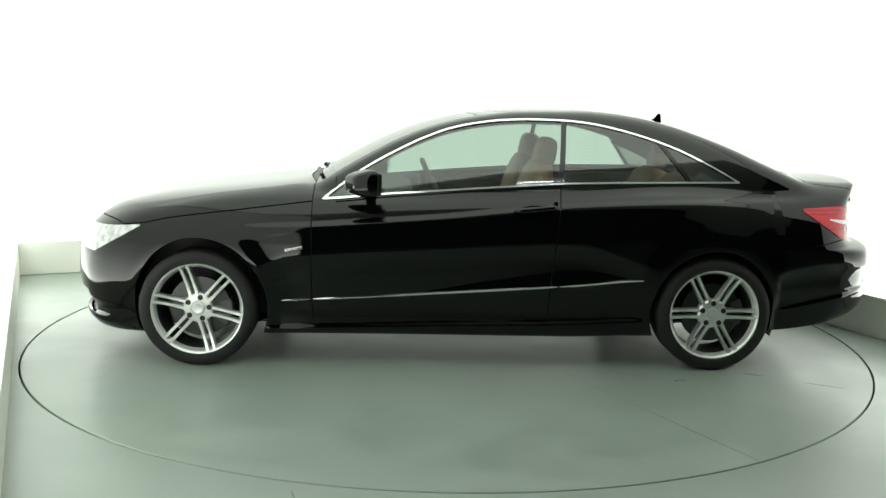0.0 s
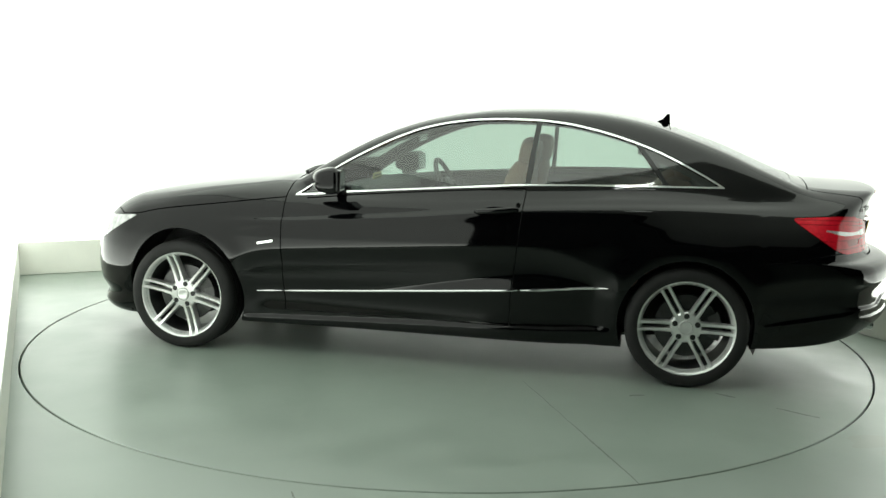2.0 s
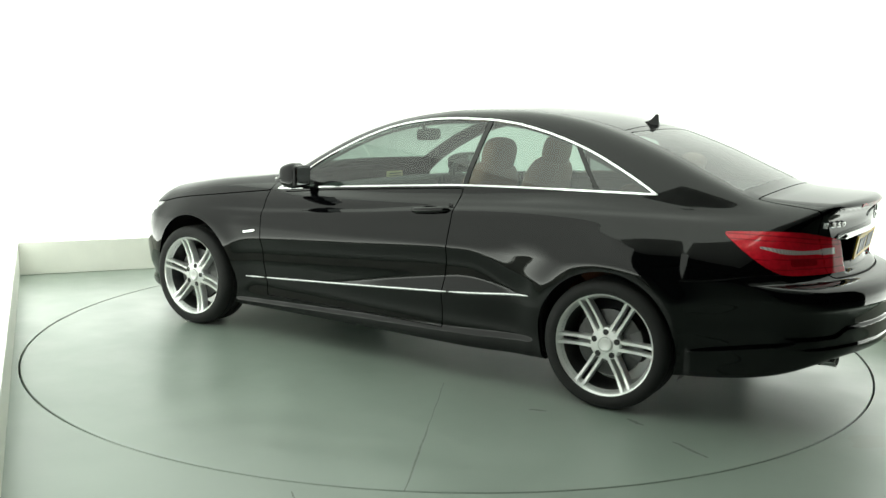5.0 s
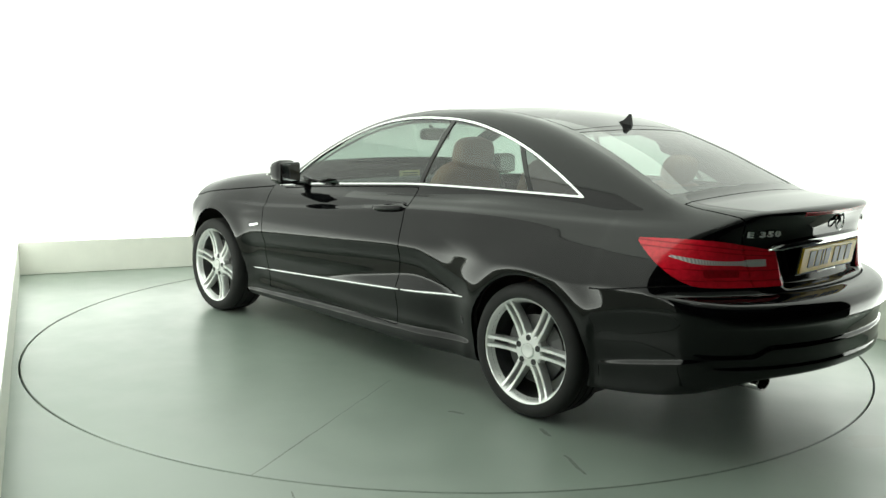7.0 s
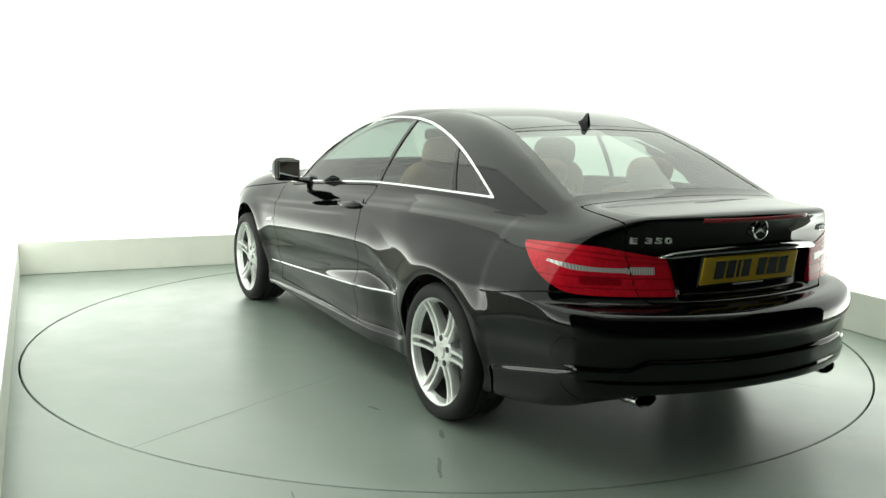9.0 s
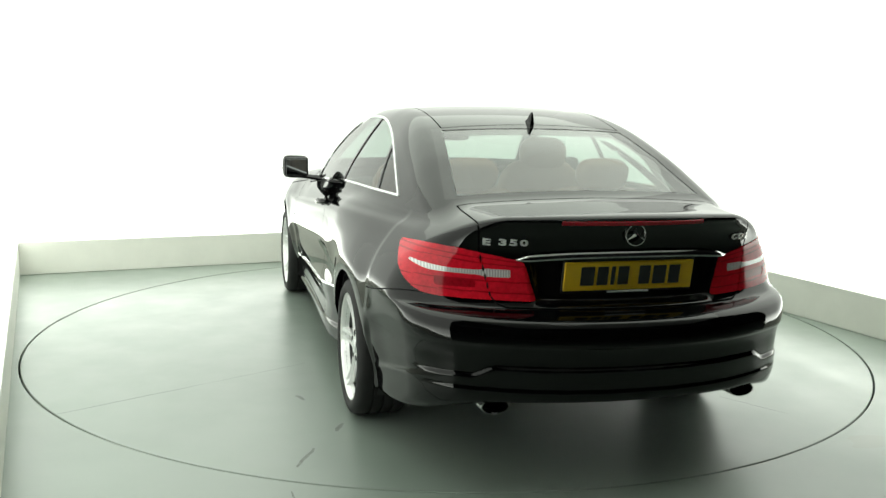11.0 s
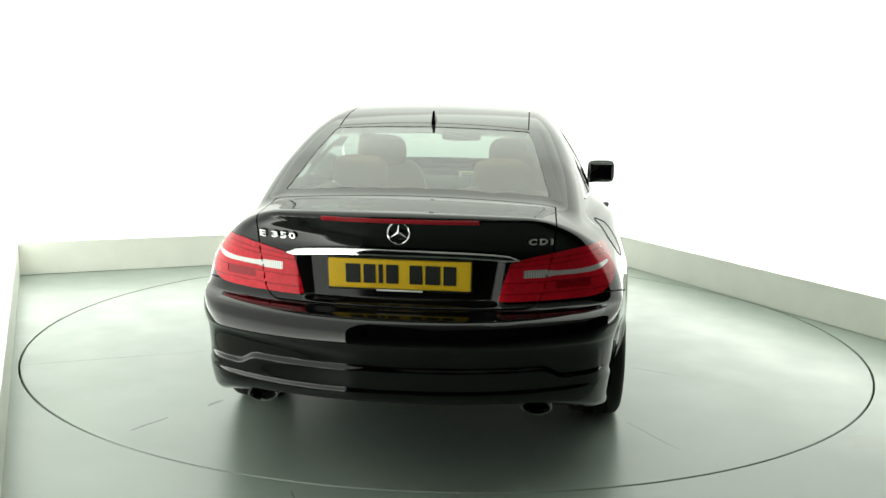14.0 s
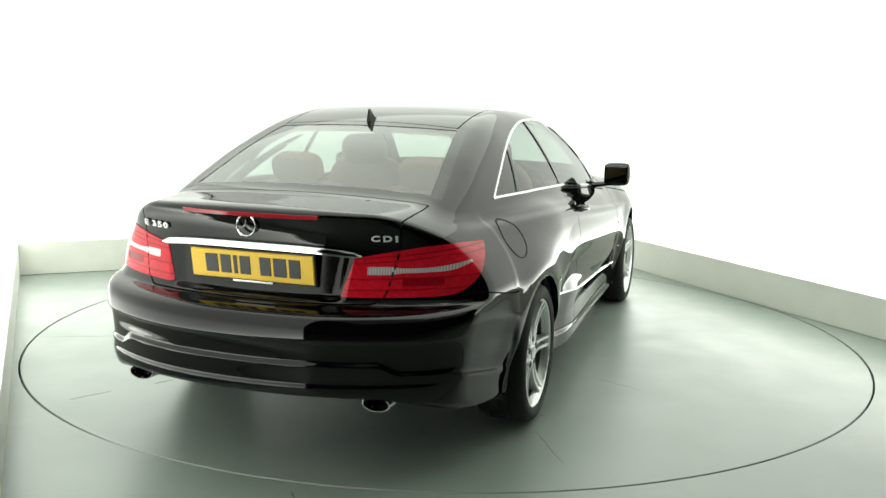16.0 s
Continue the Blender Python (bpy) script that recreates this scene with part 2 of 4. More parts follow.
for wname, cx, cy, sx, sy in (("baseboard_north", (LEFT + RIGHT) / 2, BACK + 0.045, RIGHT - LEFT - 0.06, 0.15),
                              ("baseboard_west", LEFT - 0.045, (BACK - 3.00) / 2, 0.15, BACK + 3.00),
                              ("baseboard_east", RIGHT + 0.045, wall_cy, 0.15, BACK - MOUTH)):
    room_part(wname, box(cx, cy, PLINTH_H / 2, sx, sy, PLINTH_H, 0.006), M_PLINTH, "low cream painted plinth below the wall", "plinth")
room_part("ceiling", box(0, -1.3, HIGH + 0.06, 5.3, 8.2, 0.12), M_WHITE, "white painted booth ceiling", "ceiling")
# the dim hall in which the camera stands
for wname, cx, cy, sx, sy in (("wall_hall_south", 0, -9.0, 16, 0.2), ("wall_hall_west", -8.0, -3.4, 0.2, 11.4), ("wall_hall_east", 8.0, -3.4, 0.2, 11.4)):
    room_part(wname, box(cx, cy, 2.2, sx, sy, 4.4), M_HALL, "dark grey hall wall", "wall")
room_part("ceiling_hall", box(0, -3.4, 4.5, 16.2, 11.4, 0.2), M_HALL, "dark grey hall ceiling", "ceiling")


def ceiling_panel(u, v, su, sv):
    base = tagged(new("ceiling_light"), "large square white diffuser light panel in the ceiling", "ceiling light", "light panels over the turntable")
    base.matrix_basis = pose(0, 0, 0, 0, 0, ROOM) @ pose(u, v, HIGH)
    part("diffuser", box(0, 0, -0.02, su, sv, 0.03, 0.002), M_PANEL, base)
    for cx, cy, sx, sy in ((0, sv / 2 - 0.01, su - 0.04, 0.02), (0, -sv / 2 + 0.01, su - 0.04, 0.02), (su / 2 - 0.01, 0, 0.02, sv), (-su / 2 + 0.01, 0, 0.02, sv)):
        part("panel_frame", box(cx, cy, -0.0025, sx, sy, 0.005), M_WHITE, base)


for pu in (-1.22, 1.22):
    for pv in (-1.70, 0.10, 1.90):
        ceiling_panel(pu, pv, 2.436, 1.796)

batten = tagged(new("tube_light"), "white batten with one bright fluorescent tube under the ceiling", "tube light")
batten.matrix_basis = pose(0, 0, 0, 0, 0, ROOM) @ pose(-0.35, -3.05, HIGH)
part("batten", box(0, 0, -0.03, 0.62, 0.07, 0.06, 0.006), M_WHITE, batten)
bm = lathe([(0.0, -0.28), (0.013, -0.28), (0.013, 0.28), (0.0, 0.28)], 16, "z")
bm.transform(pose(0, 0, -0.085, 0, 90, 0))
part("tube", bm, M_TUBE, batten, "glowing white tube", True)
for end in (-0.29, 0.29):
    part("lamp_holder", box(end, 0, -0.08, 0.02, 0.035, 0.045, 0.003), M_WHITE, batten)

# ---------------------------------------------------------------- turntable
table = tagged(new("turntable"), "round grey-green painted turntable flush with the floor", "turntable")
part("disc", lathe([(0.0, 0.0), (1.2, 0.0), (RING - 0.008, 0.0), (RING - 0.005, -0.003), (RING - 0.005, -0.05), (0.0, -0.05)], 160, "z"), M_TABLE, table)

# ---------------------------------------------------------------- the car's body as one smooth surface
# car space: x forward from the rear axle, y to its left, z up
HUB_F, HUB_R, HUB_Z = 2.764, 0.0, 0.307


def curve(pts):
    """A smooth monotone curve through (x, value) pairs."""
    p = sorted(pts)
    xs, ys = np.array([a for a, b in p], float), np.array([b for a, b in p], float)
    h, d = np.diff(xs), np.diff(ys) / np.diff(xs)
    m = np.zeros(len(xs))
    m[0], m[-1] = d[0], d[-1]
    for i in range(1, len(xs) - 1):
        if d[i - 1] * d[i] > 0:
            w1, w2 = 2 * h[i] + h[i - 1], h[i] + 2 * h[i - 1]
            m[i] = (w1 + w2) / (w1 / d[i - 1] + w2 / d[i])

    def f(x):
        x = np.clip(np.asarray(x, float), xs[0], xs[-1])
        i = np.clip(np.searchsorted(xs, x) - 1, 0, len(h) - 1)
        t = (x - xs[i]) / h[i]
        t2, t3 = t * t, t * t * t
        return (2 * t3 - 3 * t2 + 1) * ys[i] + (t3 - 2 * t2 + t) * h[i] * m[i] + (3 * t2 - 2 * t3) * ys[i + 1] + (t3 - t2) * h[i] * m[i + 1]
    return f


def smax(a, b, k):
    h = np.clip(0.5 + 0.5 * (a - b) / k, 0, 1)
    return b + (a - b) * h + k * h * (1 - h)


def smin(a, b, k):
    return -smax(-a, -b, k)


def step(t):
    t = np.clip(t, 0, 1)
    return t * t * (3 - 2 * t)


belt = curve([(-1.2, 1.0), (-0.5, 1.005), (-0.095, 1.004), (0.37, 1.000), (0.83, 0.988), (1.13, 0.968), (1.43, 0.945), (1.75, 0.919), (2.10, 0.888), (2.5, 0.880), (3.0, 0.822), (3.6, 0.68)])
char_line = curve([(-0.6, 0.91), (0.09, 0.905), (0.39, 0.897), (0.84, 0.872), (1.14, 0.843), (1.43, 0.812), (1.88, 0.776), (2.17, 0.755), (2.6, 0.74)])
plan = curve([(-1.3, 0.64), (-1.12, 0.71), (-0.95, 0.758), (-0.7, 0.820), (-0.4, 0.866), (0.0, 0.892), (0.5, 0.898), (1.2, 0.898), (2.0, 0.898), (2.77, 0.892), (3.1, 0.855), (3.35, 0.790), (3.6, 0.69)])
side = curve([(0.14, -0.10), (0.165, -0.062), (0.19, -0.040), (0.23, -0.034), (0.29, -0.031), (0.36, -0.022), (0.46, -0.008), (0.58, -0.002), (0.68, -0.002),
              (0.80, -0.012), (0.90, -0.036), (1.0, -0.088), (1.1, -0.20), (1.3, -0.45)])
deck = curve([(-1.3, 0.99), (-1.0, 1.012), (-0.93, 1.018), (-0.8, 1.022), (-0.45, 1.043), (-0.3, 1.05), (0.0, 1.03), (1.0, 0.99), (1.8, 0.965), (2.0, 0.968), (2.18, 0.972),
              (2.43, 0.951), (2.77, 0.914), (3.11, 0.862), (3.28, 0.822), (3.42, 0.775), (3.52, 0.725), (3.6, 0.65)])
tail = curve([(0.1, -0.92), (0.26, -1.0), (0.30, -1.05), (0.36, -1.078), (0.42, -1.084), (0.455, -1.088), (0.475, -1.090), (0.515, -1.094), (0.545, -1.102), (0.562, -1.113), (0.60, -1.110), (0.635, -1.096), (0.655, -1.06),
              (0.668, -1.0), (0.70, -0.978), (0.76, -0.968), (0.86, -0.958), (0.92, -0.966), (0.97, -0.985), (0.995, -1.005), (1.02, -1.01), (1.3, -1.0)])
nose = curve([(0.1, 3.36), (0.17, 3.52), (0.21, 3.55), (0.26, 3.53), (0.34, 3.575), (0.45, 3.588), (0.55, 3.575), (0.66, 3.53), (0.74, 3.47), (0.9, 3.3)])
under = curve([(-1.2, 0.352), (-1.0, 0.340), (-0.9, 0.315), (-0.75, 0.262), (-0.4, 0.212), (0.0, 0.19), (0.35, 0.172), (1.4, 0.165), (2.4, 0.160), (3.1, 0.150), (3.5, 0.165)])
roof = curve([(-0.80, 0.955), (-0.637, 1.022), (-0.563, 1.052), (-0.377, 1.130), (-0.192, 1.209), (-0.01, 1.273), (0.171, 1.325), (0.349, 1.362), (0.526, 1.385), (0.70, 1.395), (1.05, 1.388),
              (1.22, 1.371), (1.395, 1.343), (1.567, 1.300), (1.738, 1.238), (1.909, 1.156), (2.08, 1.062), (2.20, 0.99), (2.35, 0.90), (2.6, 0.70)])
cabin = curve([(-0.9, 0.56), (-0.5, 0.645), (-0.14, 0.705), (0.3, 0.757), (0.8, 0.782), (1.2, 0.785), (1.8, 0.768), (2.2, 0.735), (2.5, 0.70)])


feature_line = curve([(0.38, 0.57), (0.44, 0.580), (0.52, 0.607), (0.62, 0.646), (0.76, 0.674), (0.92, 0.673), (1.04, 0.667), (1.36, 0.646), (1.70, 0.625), (2.06, 0.602), (2.26, 0.585), (2.40, 0.552), (2.50, 0.50)])
bumper_line = curve([(-1.2, 0.55), (-0.95, 0.565), (-0.83, 0.592), (-0.61, 0.584), (-0.34, 0.54)])


def soft(d):
    """d above zero, else zero, with a small radius."""
    return 0.5 * (d + np.sqrt(d * d + 0.00012))


def moulding_z(x):
    return 0.352 + 0.138 * (np.clip(2.324 - x, 0, 2.2) / 1.927) ** 1.15


def half_width(x, z):
    q = np.where(z > 0.6, 0.6 + (z - 0.6) / np.maximum(belt(x) - 0.6, 0.05) * 0.4, z)
    w = plan(x) + side(q)
    along = step((x + 0.7) / 0.5) * step((2.75 - x) / 0.5)
    w = w - 0.011 * along * step((z - char_line(x) + 0.004) / 0.028) + 0.004 * along * np.exp(-((z - char_line(x) + 0.015) / 0.03) ** 2)
    # flared lips round the wheels and the rear haunch
    for cx, amount, reach in ((HUB_F, 0.017, 0.085), (HUB_R, 0.019, 0.10)):
        r = np.sqrt((x - cx) ** 2 + (z - HUB_Z - 0.01) ** 2)
        w = w + amount * np.exp(-((r - 0.36) / reach) ** 2) * step((z - 0.25) / 0.2)
    w = w - 0.9 * np.maximum(z - 0.66, 0) ** 1.6 * step((0.45 - x) / 0.95)
    w = w + 0.012 * np.exp(-((x - 0.05) / 0.45) ** 2) * np.exp(-((z - 0.80) / 0.13) ** 2)
    # door skin drawn in between sill and moulding
    w = w - 0.010 * step((x - 0.35) / 0.2) * step((2.42 - x) / 0.2) * np.exp(-((z - 0.34) / 0.075) ** 2)
    # lower feature line: an overhang along the doors, then a swelling shelf above the moulding
    along = step((x - 0.34) / 0.36) * step((2.50 - x) / 0.18)
    drop = feature_line(x) - z
    shelf = 0.006 + 0.076 * step((1.95 - x) / 1.4) * step((x - 0.34) / 0.50)
    out = np.minimum(soft(moulding_z(x) + shelf - z), shelf)
    under_line = step((x - 0.31) / 0.20) * step((2.50 - x) / 0.18)
    w = w + along * (0.007 - 0.065 * np.clip(-drop, 0, 0.13) + 0.42 * out) - under_line * 0.026 * (1 - (1 - np.clip(soft(drop) / 0.10, 0, 1)) ** 2)
    # the same overhang round the rear bumper
    drop = bumper_line(x) - z
    w = w + step((-0.32 - x) / 0.05) * (0.004 - 0.020 * (1 - (1 - np.clip(soft(drop) / 0.10, 0, 1)) ** 2))
    # side skirt and bumper lip stand proud below a rising ledge
    w = w + 0.011 * step((x - 0.36) / 0.06) * step((2.44 - x) / 0.06) * step((0.205 + 0.0315 * (2.375 - x) + 0.014 - z) / 0.028)
    w = w + 0.009 * step((-0.34 - x) / 0.05) * step((0.343 + 0.19 * (-0.417 - np.maximum(x, -0.92)) + 0.016 - z) / 0.032)
    return w


def body_field(x, y, z):
    a = np.abs(y)
    f = a - half_width(x, z)
    ahead = step((x - 1.9) / 0.4)
    crown = (1 - ahead) * 0.045 * (y / 0.75) ** 2 + ahead * (0.022 + 0.028 * step((x - 2.6) / 0.7)) * (a / 0.75) ** 5
    f = smax(f, 0.93 * (z - (deck(x) - crown)), 0.075 - 0.042 * ahead)
    recess = 0.034 * step((0.385 + 0.14 * (z - 0.7) - a) / 0.07) * step((z - 0.676) / 0.022) * step((0.860 - z) / 0.016)
    ledge = 0.437 + 0.035 * step((0.61 - a) / 0.09)
    lip = 0.011 * step((ledge + 0.009 - z) / 0.018) + 0.006 * step((0.400 - z) / 0.020)
    f = smax(f, (tail(z) + recess - lip + 0.245 * (a / 0.75) ** 2.3) - x, 0.05 + 0.05 * step((0.95 - z) / 0.1))
    f = smax(f, x - (nose(z) - 0.24 * (a / 0.75) ** 2.6), 0.09)
    return smax(f, under(x) - z, 0.02)


def cabin_y(x, h):
    """Half-width of the side glass h above the belt line."""
    return cabin(x) - (0.46 - 0.07 * step((x - 0.4) / 0.9)) * h - 0.55 * h * h


def cabin_field(x, y, z):
    a = np.abs(y)
    h = np.maximum(z - belt(x), -0.05)
    f = 0.9 * (a - cabin_y(x, h))
    xs = x + 0.035 * (y / 0.6) ** 2 * step((x - 0.9) / 0.8) - 0.05 * (y / 0.6) ** 2 * step((0.5 - x) / 0.6)
    f = smax(f, 0.88 * (z - (roof(xs) - 0.015 * (y / 0.43) ** 2)), 0.06)
    return np.maximum(f, np.maximum(np.maximum(-0.78 - x, x - 2.4), 0.85 - z))


def field(x, y, z):
    return smin(body_field(x, y, z), cabin_field(x, y, z), 0.022)


def shell():
    """Half of the body, as a fan of rays out of the car's spine."""
    x0, x1, zc = -0.36, 2.60, 0.60
    rays = [(x0, math.sin(a), -math.cos(a)) for a in np.linspace(0, math.pi / 2, 110)]
    rays += [(x, 1.0, 0.0) for x in np.linspace(x0, x1, 230)[1:-1]]
    rays += [(x1, math.cos(a), math.sin(a)) for a in np.linspace(0, math.pi / 2, 90)]
    ox, dy, dx = (np.array(c)[:, None] for c in zip(*rays))
    phi = np.radians(np.concatenate([np.linspace(-78, -32, 36)[:-1], np.linspace(-32, 62, 220)[:-1], np.linspace(62, 90, 36)]))[None, :]
    cx, cy, cz = dx * np.cos(phi), dy * np.cos(phi), np.sin(phi) + 0 * dx
    lo, hi = np.full(cx.shape, 0.05), np.full(cx.shape, 1.9)
    for _ in range(34):
        mid = 0.5 * (lo + hi)
        inside = field(ox + mid * cx, mid * cy, zc + mid * cz) < 0
        lo, hi = np.where(inside, mid, lo), np.where(inside, hi, mid)
    V = np.stack([ox + lo * cx, lo * cy, zc + lo * cz], -1)
    V[0, :, 1] = V[-1, :, 1] = V[:, -1, 1] = 0
    nu, nv = V.shape[:2]
    i = np.arange(nu * nv).reshape(nu, nv)
    a, b, c, d = i[:-1, :-1].ravel(), i[1:, :-1].ravel(), i[1:, 1:].ravel(), i[:-1, 1:].ravel()
    V = V.reshape(-1, 3)
    F = np.concatenate([np.stack([a, b, c], 1), np.stack([a, c, d], 1)])
    area = np.linalg.norm(np.cross(V[F[:, 1]] - V[F[:, 0]], V[F[:, 2]] - V[F[:, 0]]), axis=1)
    F = F[area > 1e-9]
    n = surface_normals(V[F].mean(1))
    t = np.cross(V[F[:, 1]] - V[F[:, 0]], V[F[:, 2]] - V[F[:, 0]])
    flip = (n * t).sum(1) < 0
    F[flip] = F[flip][:, ::-1]
    return V, F


def surface_normals(V):
    e = 0.003
    x, y, z = V.T
    y = np.where(np.abs(y) < 1e-6, 0.0, y)
    g = np.stack([field(x + e, y, z) - field(x - e, y, z), field(x, y + e, z) - field(x, y - e, z), field(x, y, z + e) - field(x, y, z - e)], 1)
    return g / np.maximum(np.linalg.norm(g, axis=1, keepdims=True), 1e-9)


def cut(mesh, f):
    """Splits a triangle mesh along f = 0: the side where f > 0 and the other."""
    V, F = mesh
    if len(F) == 0:
        return mesh, mesh
    g = f(V[:, 0], V[:, 1], V[:, 2])
    g = np.where(np.abs(g) < 1e-7, 1e-7, g)
    s = g[F] > 0
    k = s.sum(1)
    pos, neg = [F[k == 3]], [F[k == 0]]
    mixed, sm = F[(k == 1) | (k == 2)], s[(k == 1) | (k == 2)]
    if len(mixed):
        lone = np.where(sm.sum(1) == 1, sm.argmax(1), (~sm).argmax(1))
        r = np.arange(len(mixed))
        A, B, C = mixed[r, lone], mixed[r, (lone + 1) % 3], mixed[r, (lone + 2) % 3]
        pairs = np.concatenate([np.stack([A, B], 1), np.stack([A, C], 1)])
        key = np.sort(pairs, axis=1)
        uniq, inv = np.unique(key, axis=0, return_inverse=True)
        inv = inv.ravel()
        t = g[uniq[:, 0]] / (g[uniq[:, 0]] - g[uniq[:, 1]])
        P = V[uniq[:, 0]] + t[:, None] * (V[uniq[:, 1]] - V[uniq[:, 0]])
        base = len(V)
        V = np.concatenate([V, P])
        AB, AC = base + inv[:len(A)], base + inv[len(A):]
        one, two = np.stack([A, AB, AC], 1), np.concatenate([np.stack([AB, B, C], 1), np.stack([AB, C, AC], 1)])
        lp = sm[r, lone]
        lp2 = np.concatenate([lp, lp])
        pos += [one[lp], two[~lp2]]
        neg += [one[~lp], two[lp2]]
    return (V, np.concatenate(pos)), (V, np.concatenate(neg))


def panel(name, mesh, material, parent, sides="both", lift=0.0, rim=0.012, label=""):
    """Links a piece of the half shell, with turned-in edges, as one object: both halves, the left or the right."""
    V, F = mesh
    if len(F) == 0:
        return None
    used, inv = np.unique(F, return_inverse=True)
    F = inv.reshape(F.shape)
    V = V[used]
    N = surface_normals(V)
    V = V + N * lift
    if rim:
        e = np.concatenate([F[:, [0, 1]], F[:, [1, 2]], F[:, [2, 0]]])
        key = np.sort(e, axis=1)
        u, first, count = np.unique(key, axis=0, return_index=True, return_counts=True)
        b = e[first[count == 1]]
        mid = np.abs(V[b[:, 0], 1]) + np.abs(V[b[:, 1], 1])
        b = b[mid > 1e-4]
        n0 = len(V)
        p, q = V[b[:, 0]], V[b[:, 1]]
        out = np.cross(q - p, N[b[:, 0]])
        out = out / np.maximum(np.linalg.norm(out, axis=1, keepdims=True), 1e-9)
        k = len(b)
        V = np.concatenate([V, p, q, q - rim * N[b[:, 1]], p - rim * N[b[:, 0]]])
        N = np.concatenate([N, out, out, out, out])
        i = n0 + np.arange(k)
        F = np.concatenate([F, np.stack([i + k, i, i + 3 * k], 1), np.stack([i + k, i + 3 * k, i + 2 * k], 1)])
    flip = np.array([1, -1, 1])
    if sides == "left":
        pass
    elif sides == "right":
        V, N, F = V * flip, N * flip, F[:, ::-1]
    else:
        F = np.concatenate([F, F[:, ::-1] + len(V)])
        V, N = np.concatenate([V, V * flip]), np.concatenate([N, N * flip])
    return mesh_object(name, V, F, material, parent, label, normals=N)


# outlines of openings and panels, each above zero inside
window_top = curve([(2.13, 0.872), (2.02, 0.958), (1.914, 1.036), (1.854, 1.073), (1.734, 1.139), (1.584, 1.211), (1.434, 1.266), (1.283, 1.299), (1.131, 1.317), (0.98, 1.323), (0.826, 1.321),
                    (0.672, 1.308), (0.517, 1.279), (0.359, 1.237), (0.201, 1.182), (0.04, 1.108), (-0.124, 1.019), (-0.16, 0.996), (-0.30, 0.88)])


def side_window(x, y, z):
    slope = (window_top(x + 0.005) - window_top(x - 0.005)) / 0.01
    up = (window_top(x) - z) / np.sqrt(1 + slope * slope)
    return np.where((np.abs(y) > 0.42) & (x > -0.3) & (x < 2.2), np.minimum(up, z - belt(x) - 0.006), -0.5)


def pillar_y(x):
    z = np.clip(window_top(np.clip(x, -0.1, 2.1)), 0.9, 1.34)
    h = z - belt(x)
    return cabin_y(x, h)


def windscreen(x, y, z):
    a = np.abs(y)
    xs = x + 0.07 * (a / 0.6) ** 2
    return np.minimum(np.minimum(pillar_y(np.clip(x, 1.2, 2.1)) - 0.055 - a, xs - 1.27), np.minimum(2.17 - xs, z - 0.93))


def rear_window(x, y, z):
    a = np.abs(y)
    xs = x - 0.05 * (a / 0.6) ** 2
    return np.minimum(np.minimum(0.505 - 0.16 * (x - 0.05) - a, 0.085 - xs), np.minimum(xs + 0.555, z - 1.0))


def door_area(x, y, z):
    back = x - (0.845 - 0.03 * (z - 0.95) / 0.3 - 0.10 * np.maximum(0.42 - z, 0) ** 1.2)
    top = np.where(x > 2.05, 0.5, belt(x) - 0.012 - z)
    return np.minimum(np.minimum(back, 2.166 - 0.05 * np.maximum(0.4 - z, 0) - x), np.minimum(z - 0.255, top))


bonnet_edge = curve([(2.05, 0.893), (2.1, 0.887), (2.5, 0.838), (2.92, 0.782), (3.06, 0.752), (3.3, 0.73), (3.6, 0.70)])


def bonnet_area(x, y, z):
    a = np.abs(y)
    return np.minimum(np.minimum(z - bonnet_edge(x), 3.44 - 0.24 * (a / 0.75) ** 2.6 - x), x - 2.235 + 0.07 * (a / 0.6) ** 2)


def boot_area(x, y, z):
    a = np.abs(y)
    edge = np.where(z > 0.878, 0.554 + 0.07 * (z - 0.878), 0.508 + 0.046 * (z - 0.675) / 0.203)
    low = z - 0.672
    corner = 0.05 - np.sqrt(np.maximum(a - edge + 0.05, 0) ** 2 + np.maximum(0.05 - low, 0) ** 2)
    return np.minimum(np.minimum(np.minimum(edge - a, corner), -0.61 + 0.04 * (a / 0.6) ** 2 - x), low)


lamp_top = curve([(0.34, 0.824), (0.40, 0.838), (0.575, 0.872), (0.65, 0.884), (0.70, 0.886), (0.75, 0.877), (0.82, 0.850)])
lamp_band = curve([(0.40, 0.793), (0.53, 0.794), (0.60, 0.795), (0.68, 0.799), (0.73, 0.806), (0.77, 0.820)])
lamp_band_half = curve([(0.40, 0.0145), (0.525, 0.0145), (0.56, 0.0090), (0.64, 0.0085), (0.72, 0.0105), (0.77, 0.005)])


def tail_light_area(x, y, z):
    a = np.abs(y)
    low = z - 0.707 - 0.69 * 0.5 * ((x + 0.735) + np.sqrt((x + 0.735) ** 2 + 0.0016)) + 0.013
    inner = a - 0.362 - 0.30 * (z - 0.709)
    f = smin(smin(lamp_top(a) - z, low, 0.020), inner, 0.012)
    return np.where(x < -0.35, f, -0.5)


def lamp_band_area(x, y, z):
    a = np.abs(y)
    return np.minimum(lamp_band_half(a) - np.abs(z - lamp_band(a)), np.minimum(a - 0.447, -0.640 - x))


def head_light_area(x, y, z):
    a = np.abs(y)
    return np.minimum(np.minimum(0.745 - 0.10 * np.maximum(x - 3.06, 0) - z, z - 0.585 - 0.55 * np.maximum(3.34 - x, 0)), np.minimum(a - 0.42, x - 3.05))


def grille_area(x, y, z):
    a = np.abs(y)
    return np.where(x > 3.3, np.minimum(np.minimum(0.68 - z, z - 0.47), 0.36 + 0.25 * (z - 0.58) - a), -0.5)


def intake_area(x, y, z):
    a = np.abs(y)
    return np.where(x > 3.2, np.minimum(np.minimum(0.36 - z, z - 0.225), 0.66 - a), -0.5)


